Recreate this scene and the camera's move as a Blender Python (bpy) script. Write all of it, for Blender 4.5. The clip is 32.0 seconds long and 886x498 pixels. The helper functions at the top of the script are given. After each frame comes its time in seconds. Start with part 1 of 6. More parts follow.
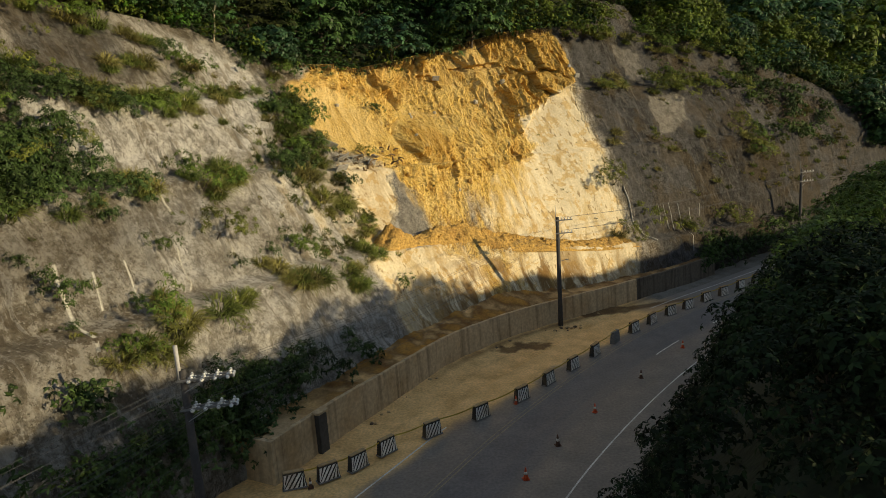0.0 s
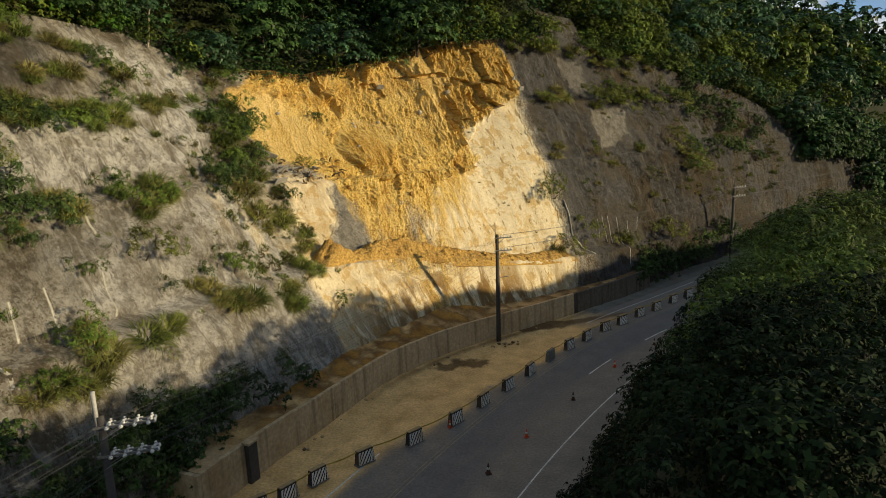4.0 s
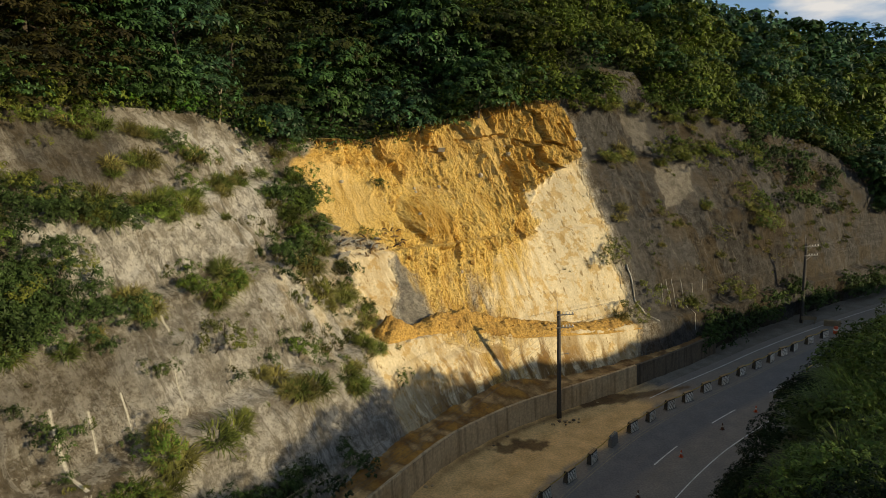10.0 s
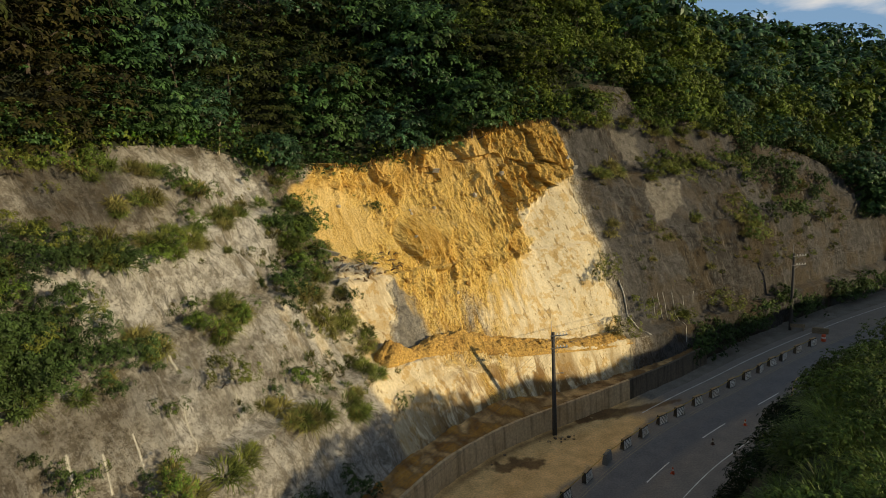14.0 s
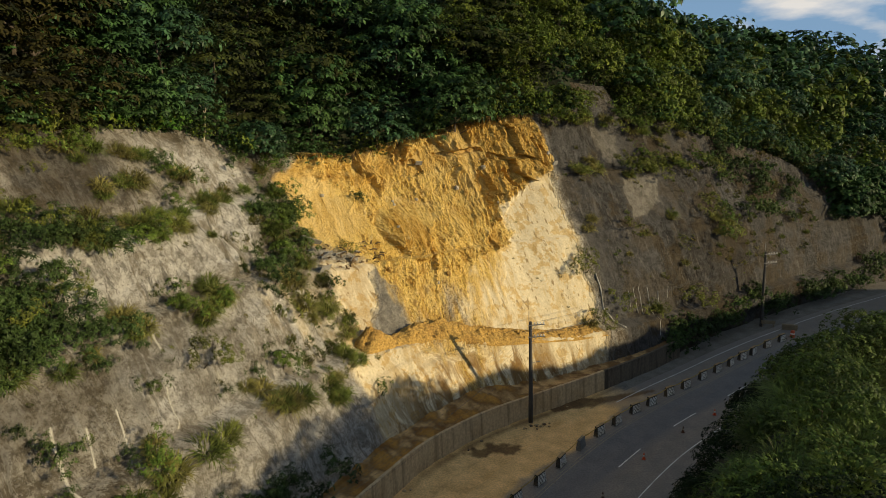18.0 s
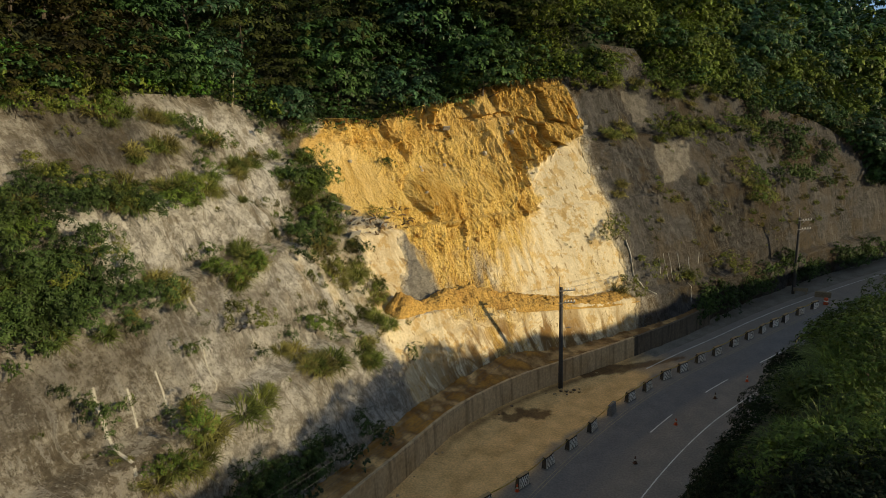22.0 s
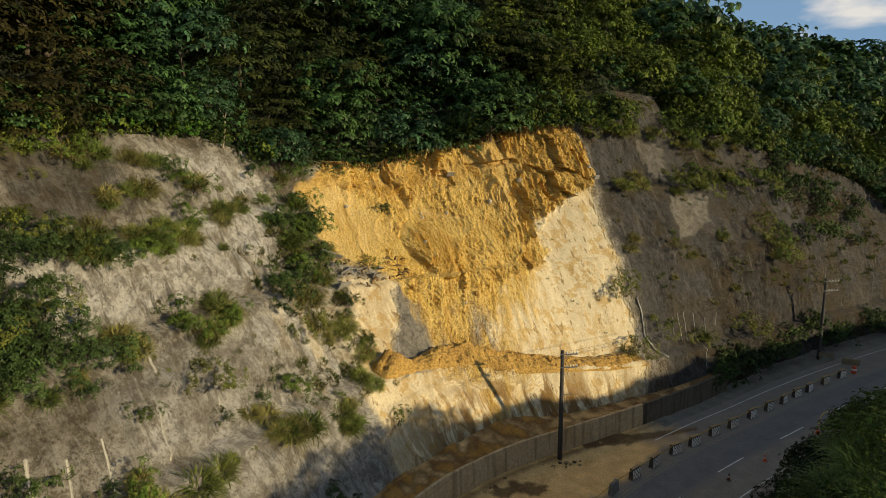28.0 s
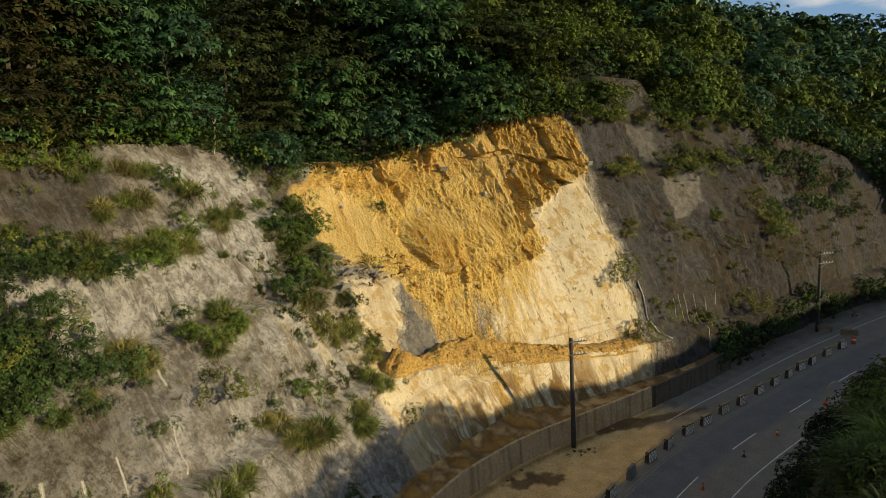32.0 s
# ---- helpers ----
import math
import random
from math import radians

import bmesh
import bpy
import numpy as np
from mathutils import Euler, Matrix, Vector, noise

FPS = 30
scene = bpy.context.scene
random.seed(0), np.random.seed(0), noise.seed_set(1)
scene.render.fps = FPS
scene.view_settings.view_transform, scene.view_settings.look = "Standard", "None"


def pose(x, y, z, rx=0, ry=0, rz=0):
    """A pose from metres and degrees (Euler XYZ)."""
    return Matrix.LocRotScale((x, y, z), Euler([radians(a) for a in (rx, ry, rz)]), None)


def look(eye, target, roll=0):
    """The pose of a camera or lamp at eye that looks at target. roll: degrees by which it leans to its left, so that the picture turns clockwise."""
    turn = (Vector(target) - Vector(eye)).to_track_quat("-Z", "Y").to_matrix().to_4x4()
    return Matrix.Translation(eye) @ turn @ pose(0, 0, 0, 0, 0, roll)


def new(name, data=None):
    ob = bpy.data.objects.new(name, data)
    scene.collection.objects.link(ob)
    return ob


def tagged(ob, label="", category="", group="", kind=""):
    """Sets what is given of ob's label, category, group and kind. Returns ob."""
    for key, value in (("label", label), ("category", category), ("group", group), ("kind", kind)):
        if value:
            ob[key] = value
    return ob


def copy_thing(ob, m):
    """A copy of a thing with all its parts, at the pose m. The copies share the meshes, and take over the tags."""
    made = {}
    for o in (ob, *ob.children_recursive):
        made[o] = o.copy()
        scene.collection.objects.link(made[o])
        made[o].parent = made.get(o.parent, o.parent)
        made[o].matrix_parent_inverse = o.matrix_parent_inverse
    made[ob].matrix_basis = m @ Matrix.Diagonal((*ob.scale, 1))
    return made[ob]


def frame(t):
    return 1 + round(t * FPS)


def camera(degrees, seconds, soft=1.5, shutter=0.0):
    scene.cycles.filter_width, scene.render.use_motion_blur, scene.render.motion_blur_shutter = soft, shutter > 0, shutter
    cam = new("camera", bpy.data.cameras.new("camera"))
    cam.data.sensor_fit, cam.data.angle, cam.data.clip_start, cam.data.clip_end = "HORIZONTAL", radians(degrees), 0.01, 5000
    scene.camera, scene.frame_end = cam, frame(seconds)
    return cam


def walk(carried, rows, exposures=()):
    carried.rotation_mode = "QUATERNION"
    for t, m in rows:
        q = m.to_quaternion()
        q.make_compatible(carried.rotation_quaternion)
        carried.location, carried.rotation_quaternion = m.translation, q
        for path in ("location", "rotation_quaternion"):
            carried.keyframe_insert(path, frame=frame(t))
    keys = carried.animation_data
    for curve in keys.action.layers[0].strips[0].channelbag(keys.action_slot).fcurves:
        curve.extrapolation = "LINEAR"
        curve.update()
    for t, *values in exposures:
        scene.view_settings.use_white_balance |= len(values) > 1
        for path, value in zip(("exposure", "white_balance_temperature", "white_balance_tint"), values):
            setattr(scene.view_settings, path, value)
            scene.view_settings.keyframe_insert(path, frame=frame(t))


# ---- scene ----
# ---- camera and its walk ----
cam = camera(67.5, 32.0, soft=0.8)
PATH = [
    (0, (-12.182, -59.626, 19.362), (-12.13, -57.661, 18.994), -3.8),
    (0.5, (-11.894, -59.661, 19.548), (-11.779, -57.7, 19.172), -3.3),
    (1, (-11.752, -59.687, 19.746), (-11.587, -57.731, 19.362), -2.7),
    (1.5, (-11.636, -59.7, 19.979), (-11.455, -57.747, 19.586), -3.1),
    (2, (-11.515, -59.643, 20.226), (-11.325, -57.694, 19.822), -2.9),
    (2.5, (-11.354, -59.551, 20.509), (-11.159, -57.602, 20.105), -2.5),
    (3, (-11.263, -59.433, 20.853), (-11.064, -57.484, 20.448), -2.5),
    (3.5, (-11.166, -59.328, 21.219), (-10.965, -57.38, 20.814), -2.0),
    (5.5, (-11.134, -58.778, 23.9), (-10.946, -56.833, 23.473), -2.4),
    (6, (-11.165, -58.587, 24.343), (-10.984, -56.641, 23.918), -2.7),
    (6.5, (-11.26, -58.358, 24.733), (-11.081, -56.409, 24.321), -1.8),
    (7, (-11.311, -58.144, 25.063), (-11.129, -56.194, 24.656), -2.1),
    (7.5, (-11.334, -58.008, 25.37), (-11.157, -56.055, 24.978), -2.8),
    (8, (-11.382, -57.874, 25.63), (-11.212, -55.919, 25.245), -2.5),
    (8.5, (-11.512, -57.716, 25.932), (-11.375, -55.759, 25.544), -2.7),
    (9, (-11.704, -57.676, 26.364), (-11.699, -55.711, 25.992), -2.2),
    (9.5, (-11.738, -57.692, 26.907), (-11.741, -55.729, 26.525), -2.1),
    (10, (-11.699, -57.752, 27.486), (-11.652, -55.787, 27.115), -2.0),
    (10.5, (-11.717, -57.816, 28.085), (-11.648, -55.852, 27.712), -2.7),
    (11, (-11.79, -57.88, 28.696), (-11.724, -55.917, 28.32), -3.0),
    (11.5, (-11.8, -57.992, 29.243), (-11.74, -56.028, 28.869), -3.6),
    (12, (-11.734, -58.172, 29.671), (-11.677, -56.208, 29.296), -2.5),
    (12.5, (-11.663, -58.297, 30.028), (-11.604, -56.334, 29.652), -2.2),
    (13, (-11.646, -58.435, 30.326), (-11.583, -56.471, 29.954), -2.5),
    (13.5, (-11.663, -58.642, 30.519), (-11.603, -56.677, 30.148), -3.1),
    (14, (-11.676, -58.82, 30.626), (-11.616, -56.859, 30.236), -2.9),
    (14.5, (-11.639, -59.027, 30.636), (-11.579, -57.066, 30.246), -2.6),
    (16.5, (-11.693, -59.558, 30.118), (-11.613, -57.599, 29.724), -2.2),
    (17, (-11.784, -59.649, 30.063), (-11.68, -57.691, 29.67), -2.7),
    (17.5, (-11.799, -59.899, 29.983), (-11.69, -57.942, 29.586), -2.9),
    (18, (-11.787, -60.165, 29.88), (-11.67, -58.207, 29.488), -1.6),
    (18.5, (-11.776, -60.341, 29.808), (-11.676, -58.38, 29.431), -2.2),
    (19, (-11.884, -60.52, 29.755), (-11.808, -58.562, 29.356), -2.4),
    (19.5, (-11.974, -60.645, 29.687), (-11.916, -58.688, 29.277), -2.5),
    (20, (-12.061, -60.693, 29.549), (-12.024, -58.741, 29.115), -3.8),
    (20.5, (-12.187, -60.646, 29.4), (-12.138, -58.693, 28.971), -2.5),
    (21, (-12.303, -60.543, 29.268), (-12.249, -58.595, 28.818), -1.4),
    (21.5, (-12.458, -60.295, 29.246), (-12.413, -58.352, 28.776), -1.4),
    (22, (-12.713, -59.803, 29.349), (-12.66, -57.861, 28.872), -2.1),
    (22.5, (-13.086, -59.262, 29.514), (-13.028, -57.319, 29.046), -2.9),
    (23, (-13.356, -58.782, 29.7), (-13.318, -56.834, 29.251), -3.5),
    (23.5, (-13.488, -58.396, 29.837), (-13.441, -56.441, 29.418), -4.4),
    (24, (-13.413, -57.988, 29.956), (-13.354, -56.032, 29.543), -6.1),
    (24.5, (-13.118, -57.569, 30.084), (-13.047, -55.612, 29.676), -4.6),
    (25, (-12.715, -57.283, 30.229), (-12.646, -55.326, 29.823), -5.4),
    (25.5, (-12.178, -56.976, 30.383), (-12.127, -55.018, 29.979), -6.3),
    (26, (-11.524, -56.665, 30.516), (-11.474, -54.704, 30.128), -4.7),
    (26.5, (-10.947, -56.364, 30.558), (-10.912, -54.403, 30.17), -3.6),
    (28.5, (-10.092, -55.642, 30.206), (-10.107, -53.678, 29.834), -0.1),
    (29, (-10.242, -55.5, 30.182), (-10.237, -53.535, 29.813), -0.6),
    (29.5, (-10.488, -55.377, 30.133), (-10.455, -53.41, 29.771), -0.1),
    (30, (-10.731, -55.3, 30.093), (-10.677, -53.333, 29.733), 0.0),
    (30.5, (-11.031, -55.249, 30.033), (-10.969, -53.283, 29.673), -0.3),
    (31, (-11.329, -55.229, 29.968), (-11.276, -53.264, 29.598), -1.9),
    (31.5, (-11.603, -55.198, 29.925), (-11.558, -53.234, 29.545), -2.4),
    (32, (-11.781, -55.207, 29.883), (-11.742, -53.244, 29.501), -3.7),
]
walk(cam, [(t, look(e, a, r)) for t, e, a, r in PATH], exposures=[(0, -0.07, 7500, 10), (8, -0.19, 7500, 10), (32, -0.21, 7500, 10)])

# ---- world, sun, exposure ----
SUN_TO = Vector((0.925, -0.38, 0.0)).normalized()
SUN_EL = radians(14)
world = bpy.data.worlds.new("world")
scene.world = world
world.use_nodes = True
wn, wl = world.node_tree.nodes, world.node_tree.links
sky = wn.new("ShaderNodeTexSky")
sky.sky_type = "NISHITA"
sky.sun_disc = False
sky.sun_elevation = SUN_EL
sky.sun_rotation = math.atan2(SUN_TO.x, SUN_TO.y)
bg = wn["Background"]
bg.inputs["Strength"].default_value = 0.018
coord = wn.new("ShaderNodeTexCoord")
cloud_map = wn.new("ShaderNodeMapping")
cloud_map.inputs["Scale"].default_value = (1.0, 1.0, 3.0)
cloud = wn.new("ShaderNodeTexNoise")
cloud.inputs["Scale"].default_value = 6.0
cloud.inputs["Detail"].default_value = 7.0
cloud_ramp = wn.new("ShaderNodeValToRGB")
cloud_ramp.color_ramp.elements[0].position = 0.48
cloud_ramp.color_ramp.elements[1].position = 0.62
cloud_mix = wn.new("ShaderNodeMixRGB")
cloud_mix.inputs["Color2"].default_value = (27.0, 28.0, 30.0, 1)
wl.new(coord.outputs["Generated"], cloud_map.inputs["Vector"])
wl.new(cloud_map.outputs["Vector"], cloud.inputs["Vector"])
wl.new(cloud.outputs["Fac"], cloud_ramp.inputs["Fac"])
wl.new(cloud_ramp.outputs["Color"], cloud_mix.inputs["Fac"])
blue = wn.new("ShaderNodeMixRGB")
blue.inputs["Fac"].default_value = 0.75
blue.inputs["Color2"].default_value = (8.5, 16.5, 29.0, 1)
wl.new(sky.outputs["Color"], blue.inputs["Color1"])
wl.new(blue.outputs["Color"], cloud_mix.inputs["Color1"])
# bright towards the horizon, deeper overhead
high = wn.new("ShaderNodeSeparateXYZ")
wl.new(coord.outputs["Generated"], high.inputs["Vector"])
fade = wn.new("ShaderNodeMapRange")
for key, v in (("From Min", 0.12), ("From Max", 0.75), ("To Min", 1.7), ("To Max", 0.85)):
    fade.inputs[key].default_value = v
wl.new(high.outputs["Z"], fade.inputs["Value"])
haze = wn.new("ShaderNodeVectorMath")
haze.operation = "SCALE"
wl.new(cloud_mix.outputs["Color"], haze.inputs[0])
wl.new(fade.outputs["Result"], haze.inputs["Scale"])
wl.new(haze.outputs["Vector"], bg.inputs["Color"])

sun = new("sun", bpy.data.lights.new("sun", "SUN"))
sun.data.energy = 5.0
sun.data.angle = radians(0.6)
sun.data.color = (1.0, 0.87, 0.60)
sun.matrix_world = look((0, 0, 0), -(SUN_TO * math.cos(SUN_EL) + Vector((0, 0, math.sin(SUN_EL)))))


# ---- materials ----
def material(name, base, rough=0.9, vary=0.25, scale=1.0, bump=0.3, second=None, stain=0.0, metal=0.0, streak=0.0, island=0.0, translucent=0.0):
    """A procedural surface: base colour, variation at two scales, optional second colour in patches, vertical streaks, relief."""
    m = bpy.data.materials.new(name)
    m.use_nodes = True
    n, l = m.node_tree.nodes, m.node_tree.links
    p = n["Principled BSDF"]
    p.inputs["Roughness"].default_value = rough
    p.inputs["Metallic"].default_value = metal
    if translucent:
        p.inputs["Specular IOR Level"].default_value = 0.15
    geo = n.new("ShaderNodeNewGeometry")
    big = n.new("ShaderNodeTexNoise")
    big.inputs["Scale"].default_value = 0.35 * scale
    big.inputs["Detail"].default_value = 5
    fine = n.new("ShaderNodeTexNoise")
    fine.inputs["Scale"].default_value = 4.0 * scale
    fine.inputs["Detail"].default_value = 6
    l.new(geo.outputs["Position"], big.inputs["Vector"])
    l.new(geo.outputs["Position"], fine.inputs["Vector"])
    mix = n.new("ShaderNodeMixRGB")
    mix.inputs["Color1"].default_value = (*base, 1)
    mix.inputs["Color2"].default_value = (*(second or [c * 0.55 for c in base]), 1)
    ramp = n.new("ShaderNodeMapRange")
    ramp.inputs["From Min"].default_value = 0.45
    ramp.inputs["From Max"].default_value = 0.68
    ramp.inputs["To Max"].default_value = 0.8 if second else 0.5
    l.new(big.outputs["Fac"], ramp.inputs["Value"])
    l.new(ramp.outputs["Result"], mix.inputs["Fac"])
    out = mix.outputs["Color"]
    if streak:
        st = n.new("ShaderNodeMapping")
        st.inputs["Scale"].default_value = (1.6, 1.6, 0.10)
        sn = n.new("ShaderNodeTexNoise")
        sn.inputs["Scale"].default_value = 1.3
        sn.inputs["Detail"].default_value = 5
        l.new(geo.outputs["Position"], st.inputs["Vector"])
        l.new(st.outputs["Vector"], sn.inputs["Vector"])
        sr = n.new("ShaderNodeMapRange")
        sr.inputs["From Min"].default_value = 0.5
        sr.inputs["From Max"].default_value = 0.66
        sr.inputs["To Max"].default_value = streak
        l.new(sn.outputs["Fac"], sr.inputs["Value"])
        sm = n.new("ShaderNodeMixRGB")
        sm.blend_type = "MULTIPLY"
        sm.inputs["Color2"].default_value = (0.35, 0.33, 0.3, 1)
        l.new(sr.outputs["Result"], sm.inputs["Fac"])
        l.new(out, sm.inputs["Color1"])
        out = sm.outputs["Color"]
    hsv = n.new("ShaderNodeHueSaturation")
    val = n.new("ShaderNodeMapRange")
    val.inputs["From Min"].default_value = 0.3
    val.inputs["From Max"].default_value = 0.7
    val.inputs["To Min"].default_value = 1 - vary
    val.inputs["To Max"].default_value = 1 + vary
    l.new(fine.outputs["Fac"], val.inputs["Value"])
    value = val.outputs["Result"]
    if translucent:
        blot = n.new("ShaderNodeTexNoise")
        blot.inputs["Scale"].default_value = 0.28
        blot.inputs["Detail"].default_value = 3
        l.new(geo.outputs["Position"], blot.inputs["Vector"])
        br = n.new("ShaderNodeMapRange")
        for key, v in (("From Min", 0.36), ("From Max", 0.64), ("To Min", 0.6), ("To Max", 1.45)):
            br.inputs[key].default_value = v
        l.new(blot.outputs["Fac"], br.inputs["Value"])
        bm_ = n.new("ShaderNodeMath")
        bm_.operation = "MULTIPLY"
        l.new(value, bm_.inputs[0])
        l.new(br.outputs["Result"], bm_.inputs[1])
        value = bm_.outputs["Value"]
    if island:
        rnd = n.new("ShaderNodeMapRange")
        rnd.inputs["To Min"].default_value = 1 - island
        rnd.inputs["To Max"].default_value = 1 + island
        l.new(geo.outputs["Random Per Island"], rnd.inputs["Value"])
        mul = n.new("ShaderNodeMath")
        mul.operation = "MULTIPLY"
        l.new(value, mul.inputs[0])
        l.new(rnd.outputs["Result"], mul.inputs[1])
        value = mul.outputs["Value"]
    l.new(out, hsv.inputs["Color"])
    l.new(value, hsv.inputs["Value"])
    l.new(hsv.outputs["Color"], p.inputs["Base Color"])
    if bump:
        b = n.new("ShaderNodeBump")
        b.inputs["Strength"].default_value = bump
        b.inputs["Distance"].default_value = 0.1
        l.new(fine.outputs["Fac"], b.inputs["Height"])
        l.new(b.outputs["Normal"], p.inputs["Normal"])
    if translucent:
        tr = n.new("ShaderNodeBsdfTranslucent")
        l.new(hsv.outputs["Color"], tr.inputs["Color"])
        ms = n.new("ShaderNodeMixShader")
        ms.inputs["Fac"].default_value = translucent
        l.new(p.outputs["BSDF"], ms.inputs[1])
        l.new(tr.outputs["BSDF"], ms.inputs[2])
        l.new(ms.outputs["Shader"], n["Material Output"].inputs["Surface"])
    return m


MUD = material("dried_mud", (0.42, 0.29, 0.15), 0.95, 0.18, 1.0, 0.4, second=(0.34, 0.22, 0.11))
WET_MUD = material("wet_mud", (0.13, 0.075, 0.035), 0.6, 0.25, 1.5, 0.4)
WALL_CONC = material("stained_wall_concrete", (0.52, 0.385, 0.225), 0.9, 0.2, 1.0, 0.2, second=(0.40, 0.26, 0.12), streak=0.55)
WHITE_PAINT = material("road_paint_white", (0.66, 0.66, 0.64), 0.7, 0.25, 3.0, 0.1, second=(0.40, 0.39, 0.37))
YELLOW_PAINT = material("road_paint_yellow", (0.26, 0.225, 0.15), 0.7, 0.3, 3.0, 0.1, second=(0.16, 0.15, 0.135))
# near-black base, so the gaps between the trees read as deep shade
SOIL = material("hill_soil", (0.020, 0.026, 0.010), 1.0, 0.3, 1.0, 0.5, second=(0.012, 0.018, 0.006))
BARK = material("bark", (0.085, 0.066, 0.05), 0.95, 0.3, 3.0, 0.6)
LEAVES = [
    material("leaves_deep_green", (0.034, 0.078, 0.023), 0.5, 0.2, 0.5, 0, second=(0.046, 0.086, 0.023), island=0.6, translucent=0.10),
    material("leaves_mid_green", (0.082, 0.120, 0.018), 0.55, 0.2, 0.5, 0, second=(0.110, 0.130, 0.020), island=0.6, translucent=0.12),
    material("leaves_olive", (0.029, 0.036, 0.007), 0.7, 0.2, 0.5, 0, second=(0.021, 0.033, 0.007), island=0.6, translucent=0.12),
    material("leaves_blue_green", (0.032, 0.076, 0.034), 0.42, 0.2, 0.5, 0, second=(0.044, 0.088, 0.036), island=0.6, translucent=0.10),
    material("leaves_bright_green", (0.055, 0.150, 0.020), 0.5, 0.2, 0.5, 0, second=(0.085, 0.15, 0.02), island=0.35, translucent=0.15),
    material("leaves_brown_olive", (0.031, 0.027, 0.007), 0.7, 0.2, 0.5, 0, second=(0.025, 0.027, 0.007), island=0.6, translucent=0.12),
]


# ---- mesh helpers ----
def mesh_of(name, verts, faces, mats, smooth=False):
    me = bpy.data.meshes.new(name)
    me.from_pydata([tuple(v) for v in verts], [], faces)
    for m in (mats if isinstance(mats, (list, tuple)) else [mats]):
        me.materials.append(m)
    if smooth:
        me.polygons.foreach_set("use_smooth", [True] * len(me.polygons))
    me.update()
    return me


def quads(name, corners, mat):
    """A mesh of loose quads from an (n, 4, 3) array."""
    k = len(corners)
    me = bpy.data.meshes.new(name)
    me.vertices.add(4 * k)
    me.loops.add(4 * k)
    me.polygons.add(k)
    me.vertices.foreach_set("co", corners.astype(np.float32).ravel())
    me.loops.foreach_set("vertex_index", np.arange(4 * k, dtype=np.int32))
    me.polygons.foreach_set("loop_start", np.arange(0, 4 * k, 4, dtype=np.int32))
    me.update(calc_edges=True)
    me.materials.append(mat)
    return me


def grid_mesh(name, pts, mats, smooth=True):
    """A sheet from an (rows, cols, 3) array."""
    r, c, _ = pts.shape
    idx = np.arange(r * c).reshape(r, c)
    f = np.stack([idx[:-1, :-1], idx[:-1, 1:], idx[1:, 1:], idx[1:, :-1]], -1).reshape(-1, 4)
    me = bpy.data.meshes.new(name)
    me.vertices.add(r * c)
    me.vertices.foreach_set("co", pts.astype(np.float32).ravel())
    me.loops.add(f.size)
    me.loops.foreach_set("vertex_index", f.astype(np.int32).ravel())
    me.polygons.add(len(f))
    me.polygons.foreach_set("loop_start", np.arange(0, f.size, 4, dtype=np.int32))
    me.update(calc_edges=True)
    for m in (mats if isinstance(mats, (list, tuple)) else [mats]):
        me.materials.append(m)
    if smooth:
        me.polygons.foreach_set("use_smooth", np.ones(len(f), dtype=bool))
    return me


def part(name, me, parent, label=""):
    ob = new(name, me)
    ob.parent = parent
    if label:
        tagged(ob, label)
    return ob


def curve_points(ctrl, step=0.5):
    """Catmull-Rom through ctrl, sampled evenly: points, lengths, tangents, left normals."""
    P = np.array(ctrl, float)
    out = []
    for i in range(len(P) - 1):
        a, b, c, d = P[max(i - 1, 0)], P[i], P[i + 1], P[min(i + 2, len(P) - 1)]
        for k in range(24):
            t = k / 24
            out.append(0.5 * (2 * b + (c - a) * t + (2 * a - 5 * b + 4 * c - d) * t * t + (3 * b - a - 3 * c + d) * t ** 3))
    out.append(P[-1])
    C = np.array(out)
    L = np.r_[0, np.cumsum(np.hypot(*np.diff(C, axis=0).T))]
    T = np.gradient(C, axis=0)
    T /= np.hypot(*T.T)[:, None]
    ker = np.ones(61) / 61
    T = np.stack([np.convolve(np.pad(T[:, i], 30, mode="edge"), ker, "valid") for i in (0, 1)], 1)
    T /= np.hypot(*T.T)[:, None]
    return C, L, T


class Line:
    """A plan curve: at(s, d) is the point s metres along and d metres to its left; s is 0 nearest the world's origin."""

    def __init__(self, ctrl):
        self.C, self.L, self.T = curve_points(ctrl)
        self.L = self.L - self.L[np.argmin(np.hypot(self.C[:, 0], self.C[:, 1]))]

    def at(self, s, d=0.0):
        s, d = np.broadcast_arrays(np.asarray(s, float), np.asarray(d, float))
        x, y = np.interp(s, self.L, self.C[:, 0]), np.interp(s, self.L, self.C[:, 1])
        tx, ty = np.interp(s, self.L, self.T[:, 0]), np.interp(s, self.L, self.T[:, 1])
        h = np.hypot(tx, ty)
        return x - ty / h * d, y + tx / h * d

    def heading(self, s):
        return math.atan2(float(np.interp(s, self.L, self.T[:, 1])), float(np.interp(s, self.L, self.T[:, 0])))


# ---- plan ----
FOOT = Line([(-34, -49), (-30, -41), (-26, -33.5), (-22.5, -27), (-18.6, -19.9), (-15.2, -14.6), (-11.4, -8.6), (-8, -4.9), (-4, -1.5),
             (0.8, 1.4), (8, 5.8), (15, 10.4), (20, 14.3), (27, 19.5), (40, 28.3), (57, 38), (75, 47), (95, 56), (122, 67), (165, 80)])
ROAD = Line([(-44, -74), (-30, -53), (-22, -41), (-17, -33), (-12.5, -26.4), (-8.9, -21.2), (-4.2, -15.2), (1.2, -9.0), (6.6, -3.6), (11.4, 0.4),
             (16.5, 4.2), (22, 8.0), (29, 13), (37.3, 18.4), (51, 26.4), (66, 34), (85, 43), (120, 57)])


def lerp_at(s, keys, values):
    return np.interp(s, keys, values)


